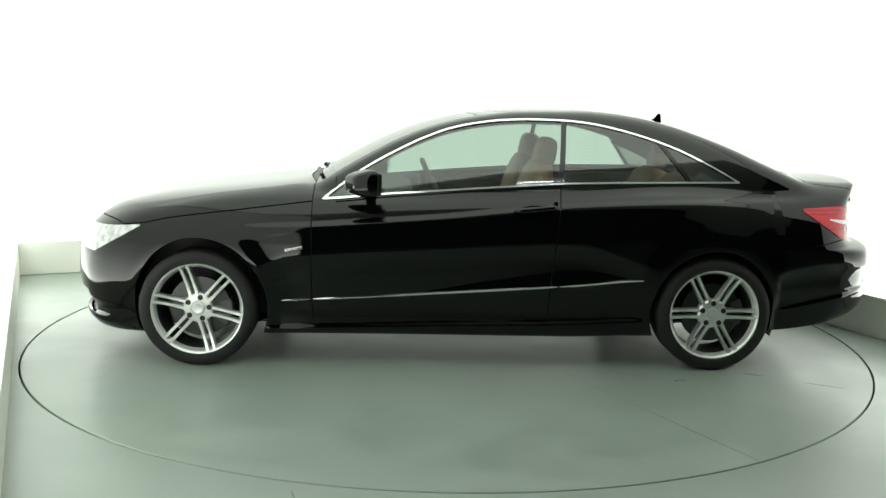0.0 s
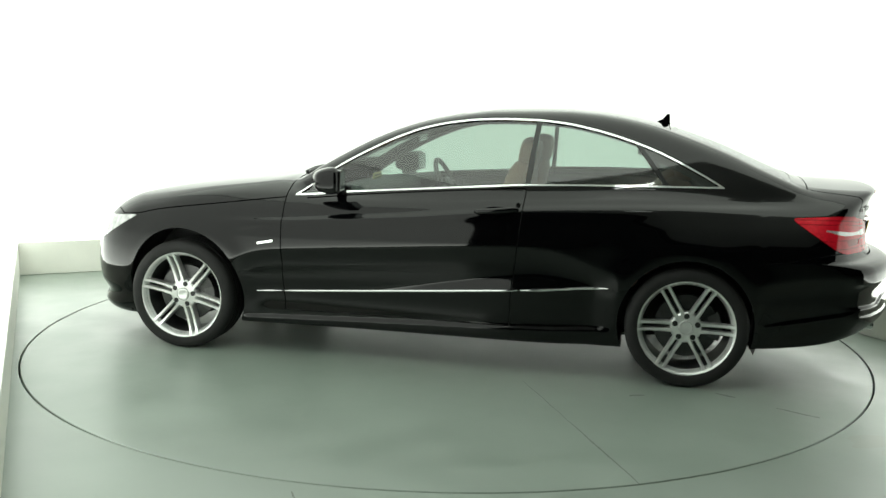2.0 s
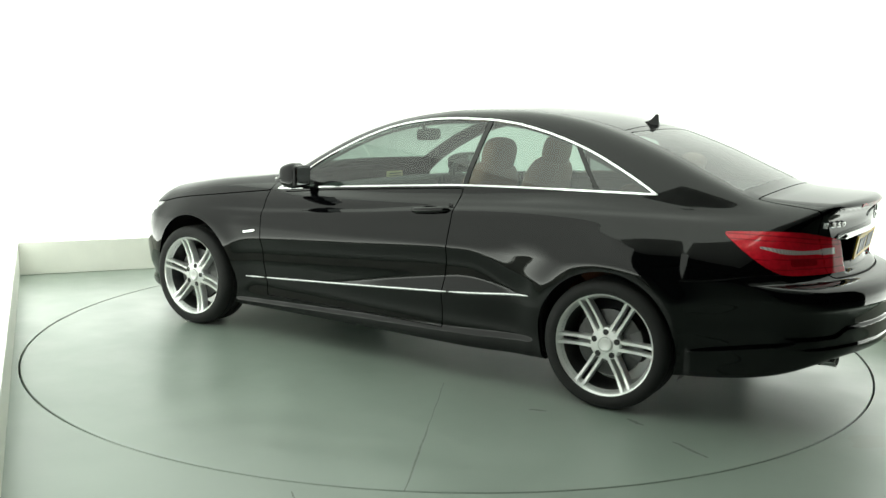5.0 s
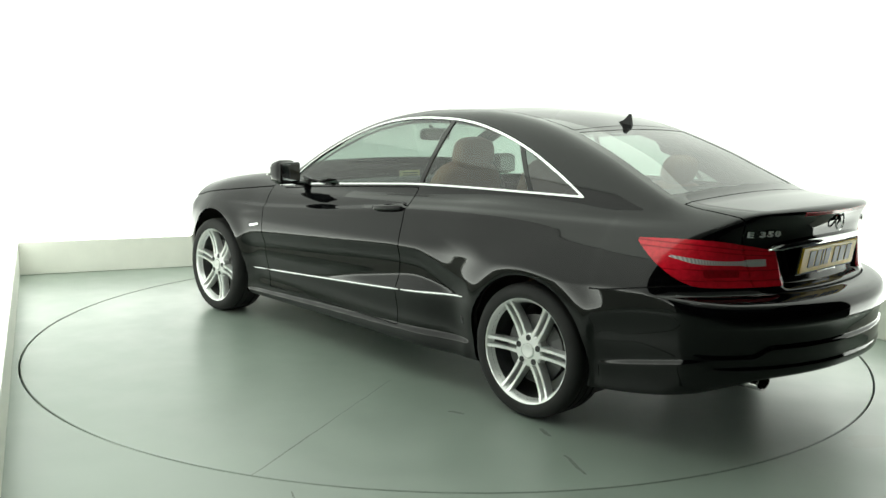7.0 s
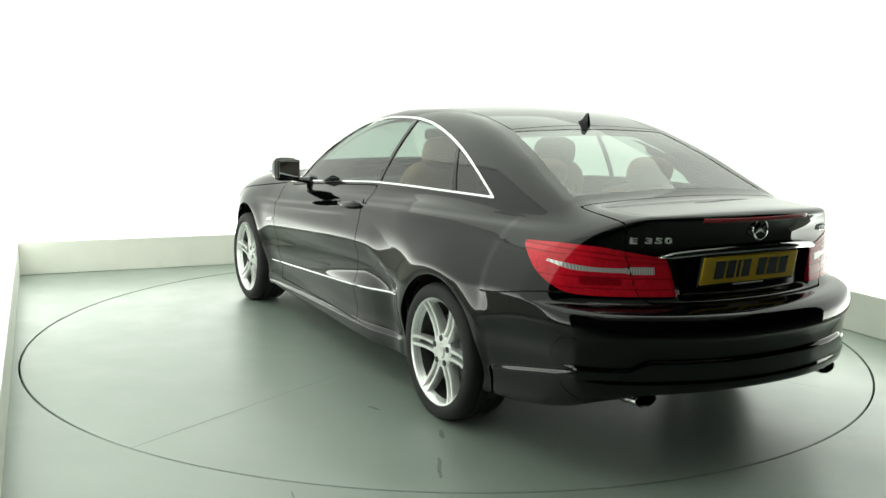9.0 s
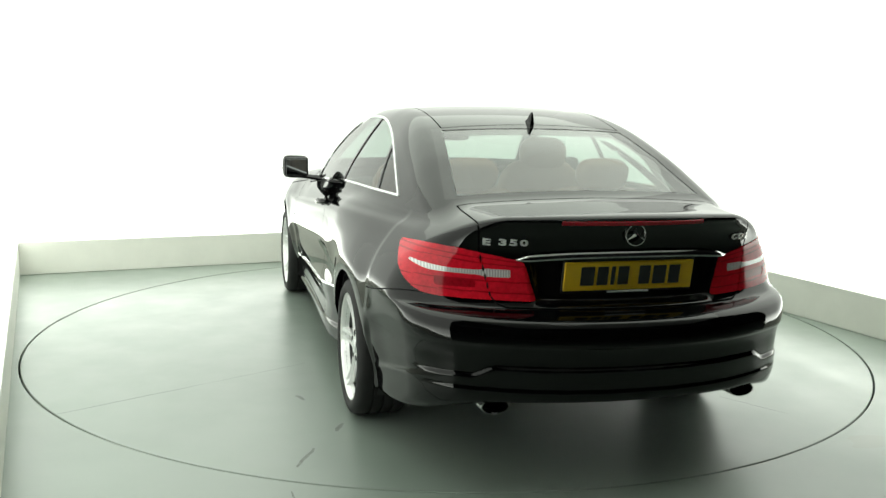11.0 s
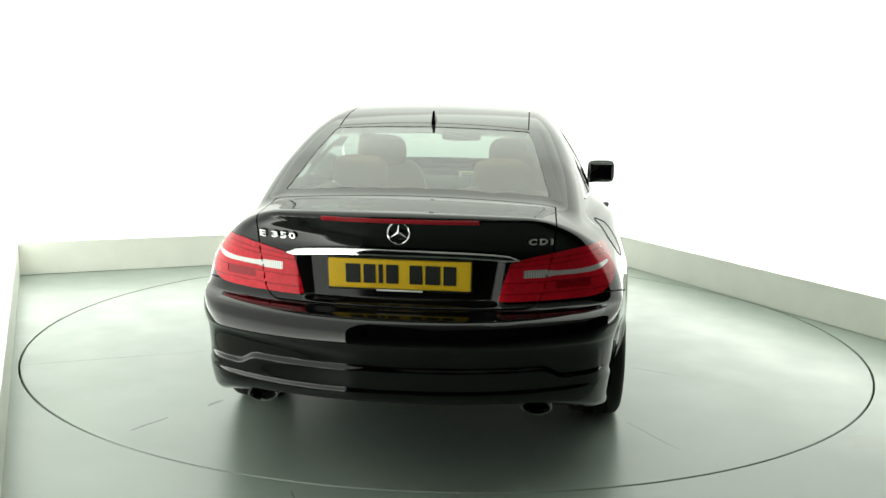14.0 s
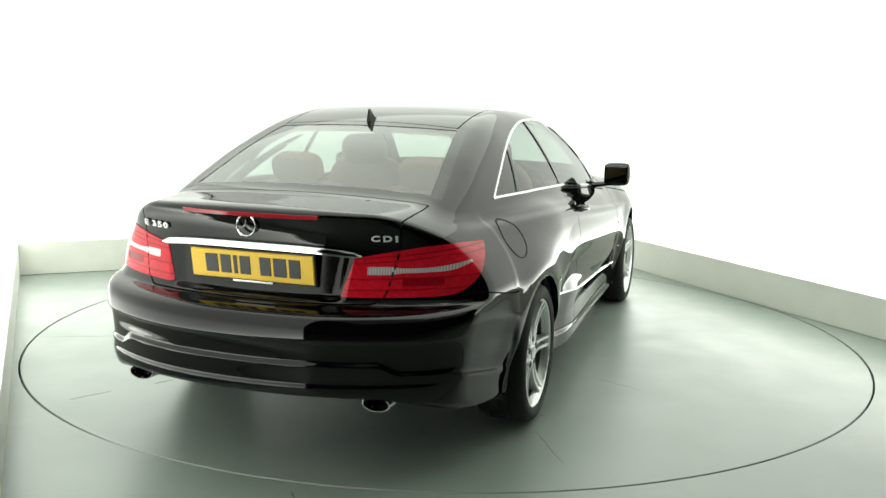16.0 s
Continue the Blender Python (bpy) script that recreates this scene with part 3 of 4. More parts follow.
def plate_recess(x, y, z):
    return np.where(x < -0.8, np.minimum(np.minimum(0.848 - z, z - 0.688), 0.395 + 0.14 * (z - 0.7) - np.abs(y)), -0.5)


def arch_area(x, y, z):
    dx, ex = x - HUB_F, x - HUB_R
    rf = 0.376 - np.sqrt((dx * np.where(dx > 0, 1.10, 1.03)) ** 2 + (z - HUB_Z - 0.006) ** 2)
    rr = 0.348 - np.sqrt((ex * np.where(ex < 0, 1.05, 1.0)) ** 2 + (z - HUB_Z - 0.002) ** 2)
    return np.where(np.abs(y) > 0.55, np.maximum(rf, rr), -0.5)


def apron_area(x, y, z):
    return np.where(x < -0.85, 0.45 - z, -0.5)


def both(f, g):
    return lambda x, y, z: np.minimum(f(x, y, z), g(x, y, z))


def shrink(f, d):
    return lambda x, y, z: f(x, y, z) - d


def quarter_line(x, y, z):
    return x - (0.13 + 0.75 * (z - 1.01))


car = tagged(new("car"), "glossy black two-door coupe with silver alloy wheels on the turntable", "car")
# wheel paths put the origin at the turntable's axis
AXIS = Vector((1.4064, 0.0297, 0.0))


FLAP_X, FLAP_Z, FLAP_R = 0.22, 0.850, 0.085


def build_body():
    m = shell()
    _, m = cut(m, arch_area)
    panel("inner_lining", cut(m, lambda x, y, z: np.minimum(belt(x) - 0.03 - z, np.minimum(x + 0.6, 2.3 - x)))[0], M_DASH, car, "both", -0.035, 0.0, "dark inner panels")
    # side windows with chrome surround
    zone, m = cut(m, shrink(side_window, -0.007))
    trim, zone = cut(zone, lambda x, y, z: 0.002 - side_window(x, y, z))[0], cut(zone, lambda x, y, z: 0.002 - side_window(x, y, z))[1]
    strip, zone = cut(zone, lambda x, y, z: 0.014 - np.abs(x - (0.845 - 0.03 * (z - 0.95) / 0.3)))
    front, rear = cut(zone, lambda x, y, z: x - 0.845 + 0.03 * (z - 0.95) / 0.3)
    post, rear = cut(rear, lambda x, y, z: 0.013 - np.abs(quarter_line(x, y, z)))
    mid, tiny = cut(rear, quarter_line)
    for s in ("left", "right"):
        panel("window_trim", trim, M_CHROME, car, s, 0.004, 0.010, "bright chrome window surround")
        panel("centre_pillar", strip, M_GLOSSBLACK, car, s, 0.001, 0.012, "gloss black strip between the panes")
        panel("side_window", front, M_SIDEGLASS, car, s, -0.003, 0.0, "green-tinted door glass")
        panel("side_window", mid, M_SIDEGLASS, car, s, -0.003, 0.0, "green-tinted rear side glass")
        panel("quarter_window", tiny, M_DARKGLASS, car, s, -0.003, 0.0, "small dark fixed rear pane")
        panel("window_divider", post, M_GLOSSBLACK, car, s, 0.001, 0.012)
    # screens
    ws, m = cut(m, windscreen)
    ring, ws = cut(ws, lambda x, y, z: 0.05 - windscreen(x, y, z))
    panel("windscreen", ws, M_SCREEN, car, "both", -0.002, 0.0, "large curved green-tinted windscreen")
    panel("windscreen_seal", ring, M_GLOSSBLACK, car, "both", 0.0, 0.01)
    rw, m = cut(m, rear_window)
    ring, rw = cut(rw, lambda x, y, z: np.maximum(0.020 - rear_window(x, y, z), np.abs(y) - 0.455 + 0.16 * (x - 0.05)))
    panel("rear_window", rw, M_SCREEN, car, "both", -0.002, 0.0, "curved green-tinted rear window")
    panel("rear_window_seal", ring, M_GLOSSBLACK, car, "both", 0.0, 0.01)
    # lamps
    lamp, m = cut(m, tail_light_area)
    gap, lamp = cut(lamp, lambda x, y, z: np.minimum(0.004 - np.abs(boot_area(x, y, z)), z - 0.6))
    white, lamp = cut(lamp, lamp_band_area)
    dark, lamp = cut(lamp, lambda x, y, z: np.minimum(np.minimum(z - 0.738, 0.768 - z), np.minimum(np.abs(y) - 0.565, 0.700 - np.abs(y))))
    bands = []
    for base, half, rise in ((0.722, 0.003, 0.02), (0.762, 0.003, 0.03), (0.820, 0.003, 0.10), (0.838, 0.003, 0.11)):
        band, lamp = cut(lamp, lambda x, y, z: half - np.abs(z - base - rise * np.clip(np.abs(y) - 0.45, 0, 0.27)))
        bands += [b for b in cut(band, boot_area) if len(b[1])]
    for s in ("left", "right"):
        light = panel("tail_light", lamp, M_RED, car, s, 0.004, 0.02, "glossy red wrap-around tail light lens")
        panel("reversing_light", white, M_RIBBED, light, s, 0.003, 0.01, "clear ribbed band across the red lens")
        panel("lamp_insert", dark, M_REDDEEP, light, s, 0.002, 0.008, "deep red inner reflector")
        for band in bands:
            panel("lens_rib", band, M_REDDARK, light, s, 0.003, 0.01)
    for s in ("left", "right"):
        panel("lamp_seam", gap, M_SEAM, car, s, -0.01, 0.0)
    lamp, m = cut(m, head_light_area)
    for s in ("left", "right"):
        panel("headlight", lamp, M_HEADLENS, car, s, 0.002, 0.03, "clear headlight with bright reflector")
    g, m = cut(m, grille_area)
    panel("grille_backing", g, M_BLACK, car, "both", -0.03, 0.0)
    g, m = cut(m, intake_area)
    panel("lower_intake", g, M_BLACK, car, "both", -0.03, 0.0)
    # panels parted by open seams
    grooves = []

    def take(m, area, w=0.0032):
        inside, rest = cut(m, shrink(area, w))
        groove, rest = cut(rest, shrink(area, -w))
        grooves.append(groove)
        return inside, rest
    door, m = take(m, door_area)
    cup, door = cut(door, lambda x, y, z: 1 - ((x - 0.985) / 0.072) ** 2 - ((z - 0.860) / 0.020) ** 2)
    doors = [panel("door", door, M_PAINT, car, s, 0.0, 0.014, "glossy black door skin") for s in ("left", "right")]
    for d, s in zip(doors, ("left", "right")):
        panel("handle_cup", cup, M_PAINT, d, s, -0.006, 0.0, "shallow cup behind the handle")
    hood, m = take(m, both(bonnet_area, lambda x, y, z: x - 2.0))
    panel("bonnet", hood, M_PAINT, car)
    cowl, m = cut(m, lambda x, y, z: np.minimum(np.minimum(2.24 - (x + 0.07 * (y / 0.6) ** 2), x + 0.07 * (y / 0.6) ** 2 - 2.14), np.minimum(0.62 - np.abs(y), z - 0.9)))
    panel("scuttle", cowl, M_BLACK, car, "both", -0.004, 0.02, "black plastic scuttle below the windscreen")
    boot, m = take(m, boot_area)
    recess, boot = cut(boot, plate_recess)
    lid = panel("boot_lid", boot, M_PAINT, car, label="glossy black boot lid with a lip")
    panel("plate_recess", recess, M_GLOSSBLACK, lid, "both", 0.0, 0.0, "gloss black recess behind the number plate")
    top, m = take(m, lambda x, y, z: np.where(z > 1.2, np.minimum(0.445 - np.abs(y), np.minimum(x - 0.12, 1.235 - x - 0.2 * (y / 0.6) ** 2)), -0.5), 0.003)
    panel("roof_panel", top, M_PAINT, car)
    # filler flap on the right, bumper seams
    disc = lambda r: (lambda x, y, z: r - np.sqrt((x + FLAP_X) ** 2 + (1.1 * (z - FLAP_Z)) ** 2))
    around = cut(cut(m, disc(FLAP_R + 0.0028))[0], disc(FLAP_R - 0.0028))[1]
    panel("filler_flap_gap", around, M_SEAM, car, "right", 0.0016, 0.002)

    def seam_z(x):
        return 0.707 - 0.055 * step((x + 0.74) / 0.42)
    band, m = cut(m, lambda x, y, z: np.where((x < -0.33) & (np.abs(y) > 0.55), np.minimum(z - seam_z(x) + 0.003, 0.73 - z), -0.5))
    above, seam = cut(band, lambda x, y, z: z - seam_z(x) - 0.003)
    m = (np.concatenate([m[0], above[0]]), np.concatenate([m[1], above[1] + len(m[0])]))
    grooves.append(seam)
    for g in grooves:
        for s in ("left", "right"):
            panel("panel_gap", g, M_SEAM, car, s, -0.009, 0.0)
    cloth = (np.concatenate([m[0], top[0]]), np.concatenate([m[1], top[1] + len(m[0])]))
    panel("headlining", cut(cloth, lambda x, y, z: np.minimum(z - belt(x) - 0.02, np.minimum(x + 0.5, 2.0 - x)))[0], M_LINING, car, "both", -0.04, 0.0, "dark grey cloth headlining")
    pillar = cut(m, lambda x, y, z: np.minimum(np.minimum(z - belt(x) - 0.0, 0.28 - x), np.minimum(x + 0.52, np.abs(y) - 0.40)))[0]
    for s in ("left", "right"):
        panel("pillar_trim", pillar, M_LINING, car, s, -0.10, 0.0, "dark grey inner pillar trim")
    lower, m = cut(m, apron_area)
    panel("rear_apron", lower, M_PAINT, car, label="black rear bumper apron")
    panel("body", m, M_PAINT, car, "both", 0.0, 0.016, "glossy black bodywork")
    return doors, lid


DOORS, LID = build_body()


def skin_y(x, z):
    """Half-width of the finished side surface at x, z."""
    lo, hi = 0.3, 1.1
    for _ in range(30):
        m = 0.5 * (lo + hi)
        lo, hi = (m, hi) if float(field(np.array([x]), np.array([m]), np.array([z]))[0]) < 0 else (lo, m)
    return lo


def tail_x(y, z):
    lo, hi = -1.3, -0.6
    for _ in range(30):
        m = 0.5 * (lo + hi)
        lo, hi = (lo, m) if float(field(np.array([m]), np.array([y]), np.array([z]))[0]) < 0 else (m, hi)
    return hi


def top_z(x, y):
    lo, hi = 0.6, 1.6
    for _ in range(30):
        m = 0.5 * (lo + hi)
        lo, hi = (m, hi) if float(field(np.array([x]), np.array([y]), np.array([m]))[0]) < 0 else (lo, m)
    return lo


SIDES = ((1, DOORS[0]), (-1, DOORS[1]))


# ---------------------------------------------------------------- wheels
def spoke_bar(angle, shift0, shift1):
    """One spoke: a rounded bar from the hub to the rim."""
    bm = bmesh.new()
    c, s = math.cos(angle), math.sin(angle)
    rings = []
    for k, (r, face, half, deep) in enumerate(((0.050, 0.082, 0.0120, 0.050), (0.085, 0.080, 0.0100, 0.048), (0.13, 0.079, 0.0086, 0.044), (0.18, 0.085, 0.0084, 0.042), (0.215, 0.094, 0.0090, 0.040), (0.236, 0.103, 0.0110, 0.034))):
        off = shift0 + (shift1 - shift0) * k / 5
        ring = []
        for w, y in ((-half, face - deep), (-half, face - 0.006), (-half * 0.72, face), (half * 0.72, face), (half, face - 0.006), (half, face - deep)):
            q = off + w
            ring.append(bm.verts.new((r * c - q * s, y, r * s + q * c)))
        rings.append(ring)
    for a, b in zip(rings, rings[1:]):
        for j in range(6):
            bm.faces.new((a[j], a[(j + 1) % 6], b[(j + 1) % 6], b[j]))
    bm.faces.new(rings[0])
    bm.faces.new(rings[-1])
    return bm


def build_wheel():
    tyre_profile = [(0.234, 0.096), (0.246, 0.113), (0.262, 0.1185), (0.280, 0.117), (0.296, 0.109), (0.305, 0.097), (0.309, 0.080)]
    for g in (0.048, 0.0, -0.048):
        tyre_profile += [(0.309, g + 0.007), (0.302, g + 0.005), (0.302, g - 0.005), (0.309, g - 0.007)]
    tyre_profile += [(0.309, -0.080), (0.305, -0.097), (0.296, -0.109), (0.280, -0.117), (0.262, -0.1185), (0.246, -0.113), (0.234, -0.096)]
    wheel = part("wheel", lathe([(0.236, 0.096), (0.226, 0.086), (0.221, 0.05), (0.214, -0.02), (0.212, -0.085), (0.236, -0.10)], 72), M_DARKALLOY, car, "silver twin-spoke alloy wheel with a low tyre", True)
    part("tyre", lathe(tyre_profile, 80), M_RUBBER, wheel, "black low-profile rubber tyre", True, 0.5)
    part("rim", lathe([(0.219, 0.070), (0.227, 0.088), (0.233, 0.100), (0.239, 0.1075), (0.245, 0.1085), (0.2475, 0.105), (0.246, 0.096), (0.236, 0.092)], 80), M_ALLOY, wheel, "polished silver rim lip", True, 0.9)
    for k in range(6):
        a = math.radians(60 * k)
        for sgn in (-1, 1):
            part("spoke", spoke_bar(a, sgn * 0.0175, sgn * 0.0195), M_ALLOY, wheel, "", True, 0.7)
    hub = lathe([(0.0, 0.078), (0.034, 0.078), (0.040, 0.083), (0.070, 0.081), (0.079, 0.073), (0.081, 0.035), (0.0, 0.03)], 48)
    part("hub", hub, M_ALLOY, wheel, "", True)
    for k in range(5):
        a = math.radians(72 * k + 18)
        hole = lathe([(0.0, 0.0836), (0.006, 0.0836), (0.0065, 0.0846), (0.0135, 0.0846), (0.0142, 0.0836), (0.0142, 0.07), (0.0, 0.07)], 18)
        bmesh.ops.translate(hole, verts=hole.verts, vec=(0.059 * math.cos(a), 0, 0.059 * math.sin(a)))
        part("bolt_hole", hole, M_BLACK, wheel)
    cap = lathe([(0.0, 0.0875), (0.022, 0.0875), (0.025, 0.0885), (0.031, 0.0875), (0.034, 0.083), (0.034, 0.07), (0.0, 0.07)], 32)
    part("centre_cap", cap, M_ALLOY, wheel, "silver round centre cap", True)
    disc = lathe([(0.075, 0.036), (0.160, 0.030), (0.162, 0.026), (0.162, 0.004), (0.075, 0.0)], 64)
    part("brake_disc", disc, M_DISC, wheel, "grey steel brake disc", True)
    calliper = lathe([(0.115, 0.045), (0.172, 0.045), (0.178, 0.035), (0.178, -0.02), (0.115, -0.02)], 64)
    doomed = [v for v in calliper.verts if not (math.radians(150) < math.atan2(v.co.z, v.co.x) % (2 * math.pi) < math.radians(205))]
    bmesh.ops.delete(calliper, geom=doomed, context="VERTS")
    part("brake_calliper", calliper, M_DARKALLOY, wheel, "", True)
    part("hub_carrier", lathe([(0.0, -0.005), (0.085, -0.005), (0.10, -0.06), (0.0, -0.09)], 32), M_BLACK, wheel)
    return wheel


WHEEL_Y = 0.782


first = build_wheel()
first.matrix_basis = pose(HUB_R, WHEEL_Y, HUB_Z)
copy_thing(first, pose(HUB_F, WHEEL_Y + 0.008, HUB_Z, 0, -13, 0))
copy_thing(first, pose(HUB_R, -WHEEL_Y, HUB_Z, 0, 0, 180))
copy_thing(first, pose(HUB_F, -WHEEL_Y - 0.008, HUB_Z, 0, 25, 180))

for hx, rad in ((HUB_F, 0.388), (HUB_R, 0.362)):
    for sgn in (1, -1):
        bm = bmesh.new()
        rows = []
        for y in (0.845, 0.50):
            ring = [(hx + rad * math.cos(a), HUB_Z + 0.008 + rad * math.sin(a)) for a in np.linspace(radians(-22), radians(202), 36)]
            rows.append([bm.verts.new((x, sgn * min(y, skin_y(x, max(z, 0.33)) - 0.02), z)) for x, z in ring])
        rows.append([bm.verts.new((hx + 0.02 * math.cos(a), sgn * 0.50, HUB_Z + 0.02 * math.sin(a))) for a in np.linspace(radians(-22), radians(202), 36)])
        for a, b in zip(rows, rows[1:]):
            for i in range(35):
                bm.faces.new((a[i], a[i + 1], b[i + 1], b[i]))
        part("wheel_arch_liner", bm, M_BLACK, car, "", True)
part("underbody", merge(box(1.38, 0, 0.235, 1.95, 1.60, 0.11, 0.02), box(-0.62, 0, 0.35, 0.55, 0.80, 0.08, 0.02), box(3.15, 0, 0.25, 0.45, 1.25, 0.14, 0.02), box(1.38, 0, 0.26, 4.0, 0.96, 0.10, 0.02)), M_BLACK, car)


# ---------------------------------------------------------------- trim and fittings of the sides
def moulding(xa, xb, parent):
    for sgn, door in SIDES:
        pts = []
        for x in np.linspace(xa, xb, max(3, int((xa - xb) / 0.05))):
            z = float(moulding_z(x))
            pts.append((x, sgn * (skin_y(x, z) + 0.002), z))
        part("side_moulding", tube(pts, [0.003] + [0.0072] * (len(pts) - 2) + [0.003], 8, 0.95), M_CHROME, door if parent else car, "thin bright chrome strip", True)


moulding(2.324, 2.176, False)
moulding(2.160, 0.862, True)
moulding(0.846, 0.397, False)

for sgn, door in SIDES:
    # pull handle over a shallow cup
    pts = []
    for i, x in enumerate(np.linspace(1.10, 0.875, 13)):
        z = 0.852 + 0.022 * i / 12
        lift = 0.012 + 0.026 * math.sin(math.pi * i / 12) ** 0.5
        pts.append((x, sgn * (skin_y(x, z) + lift - 0.006), z))
    part("door_handle", tube(pts, [0.006] + [0.0125] * 11 + [0.007], 10, 1.25), M_PAINT, door, "black pull handle", True, 1.2)
    lock = lathe([(0.0, 0.006), (0.011, 0.005), (0.013, 0.0)], 20)
    bmesh.ops.transform(lock, matrix=pose(0.857 + 0.02, sgn * (skin_y(0.877, 0.885) + 0.001), 0.893) @ Matrix.Diagonal((1, sgn, 1, 1)), verts=lock.verts)
    part("door_lock", lock, M_GLOSSBLACK, door, "", True)
    # badge on the front wing
    bx = 2.255
    part("wing_badge", box(0, 0, 0, 0.096, 0.006, 0.016, 0.003, 2, pose(bx, sgn * (skin_y(bx, 0.636) + 0.002), 0.636, 0, 11, 0)), M_CHROME, car, "small chrome badge bar on the wing")


def mirror_housing(sgn):
    bm = bmesh.new()
    bmesh.ops.create_cube(bm, size=2.0)
    bmesh.ops.subdivide_edges(bm, edges=bm.edges[:], cuts=7, use_grid_fill=True)
    for v in bm.verts:
        p = v.co
        # superellipsoid, flatter at the back
        e = 5.0
        n = (abs(p.x) ** e + abs(p.y) ** e + abs(p.z) ** e) ** (1 / e)
        q = p / n
        front = (q.x + 1) / 2
        sq = 1.0 - 0.42 * front ** 2.2
        x = 1.885 + 0.068 * q.x + 0.030 * (0.5 - 0.5 * q.y) - 0.02 * q.y
        y = 0.922 + 0.086 * q.y * (1 - 0.16 * front ** 2)
        z = 0.990 + 0.074 * q.z * sq + 0.004 * q.y - 0.007 * front
        v.co = (x, sgn * y, z)
    return bm


for sgn, door in SIDES:
    mirror = part("wing_mirror", mirror_housing(sgn), M_PAINT, car, "glossy black wing mirror on a short arm", True, 1.4)
    part("mirror_frame", box(0, 0, 0, 0.028, 0.154, 0.118, 0.012, 3, pose(1.820, sgn * 0.925, 0.990, 0, 0, sgn * 8)), M_GLOSSBLACK, mirror)
    part("mirror_glass", box(-0.0145, 0, 0, 0.003, 0.132, 0.096, 0.001, 1, pose(1.820, sgn * 0.925, 0.990, 0, 0, sgn * 8)), M_MIRROR, mirror, "silvered mirror glass")
    arm = tube([(1.86, sgn * 0.765, 0.915), (1.86, sgn * 0.82, 0.922), (1.85, sgn * 0.89, 0.932)], [0.032, 0.026, 0.022], 12, 0.65)
    part("mirror_arm", arm, M_GLOSSBLACK, mirror, "", True)
    ind = tube([(1.922 - 0.1 * abs(y - 0.90), sgn * y, 0.978 - 0.05 * (y - 0.90)) for y in (0.89, 0.92, 0.95, 0.98, 1.005)], 0.006, 8)
    bmesh.ops.translate(ind, verts=ind.verts, vec=(0.024, 0, 0))
    part("indicator", ind, M_CLEARLENS, mirror, "clear side indicator strip", True)
    # triangular black mount ahead of the door glass
    part("mirror_mount", box(0, 0, 0, 0.10, 0.012, 0.05, 0.004, 2, pose(1.86, sgn * 0.758, 0.930, sgn * -20, -8, 0)), M_GLOSSBLACK, mirror)

# ---------------------------------------------------------------- tail
plate = part("number_plate", box(0, 0, 0, 0.010, 0.522, 0.112, 0.004, 2, pose(-0.948, 0, 0.787, 0, -9, 0)), M_YELLOW, LID, "yellow rear number plate with black characters")
pm = pose(-0.948, 0, 0.787, 0, -9, 0)
ys = 0.197
for k, wide in enumerate((0.054, 0.044, 0.016, 0.044, 0.046, 0.054, 0.046)):
    if k == 4:
        ys -= 0.030
    part("character_bar", box(-0.0062, ys - wide / 2, 0.002, 0.003, wide, 0.072, 0.001, 1, pm), M_INK, plate)
    ys -= wide + 0.0115
part("plate_strip", box(-0.0062, 0.0, -0.061, 0.004, 0.17, 0.007, 0.001, 1, pm), M_CLEARLENS, plate)
part("plate_holder", box(0.006, 0, -0.002, 0.008, 0.534, 0.128, 0.004, 2, pm), M_BLACK, plate)

bm = bmesh.new()
rings = []
for y in np.linspace(0.432, -0.432, 41):
    k = min(1.0, (0.432 - abs(y)) / 0.05)
    z0 = 0.868 - 0.022 * (abs(y) / 0.432) ** 3
    x0 = tail_x(y, 0.872)
    hgt = 0.003 + 0.011 * k ** 0.6
    rings.append([bm.verts.new((x0 + dx, y, z0 + dz * hgt)) for dx, dz in ((0.006, 1.0), (-0.010 - 0.008 * k, 0.9), (-0.015 - 0.010 * k, 0.2), (-0.013 - 0.010 * k, -0.7), (-0.006, -1.1), (0.006, -1.0))])
for a, b in zip(rings, rings[1:]):
    for j in range(6):
        bm.faces.new((a[j], a[(j + 1) % 6], b[(j + 1) % 6], b[j]))
bm.faces.new(rings[0])
bm.faces.new(rings[-1])
part("boot_handle_bar", bm, M_CHROME, LID, "wide polished chrome bar over the plate", True, 0.8)

bm = bmesh.new()
rings = []
for y in np.linspace(0.285, -0.285, 31):
    rings.append([bm.verts.new((tail_x(y, z) + dx, y, z)) for z, dx in ((0.995, 0.002), (0.993, -0.004), (0.979, -0.004), (0.977, 0.002))])
for a, b in zip(rings, rings[1:]):
    for j in range(4):
        bm.faces.new((a[j], a[(j + 1) % 4], b[(j + 1) % 4], b[j]))
bm.faces.new(rings[0])
bm.faces.new(rings[-1])
part("third_brake_light", bm, M_REDDARK, LID, "slim red brake light below the boot lip")

ex = tail_x(0.0, 0.944) - 0.007
ring_bm = tube([(ex - 0.005, 0.039 * math.cos(a), 0.944 + 0.039 * math.sin(a)) for a in np.linspace(0, 2 * math.pi, 40, endpoint=False)], 0.0036, 8, 1.0, True)
emblem = part("emblem", ring_bm, M_CHROME, LID, "round chrome emblem ring with three bars", True)
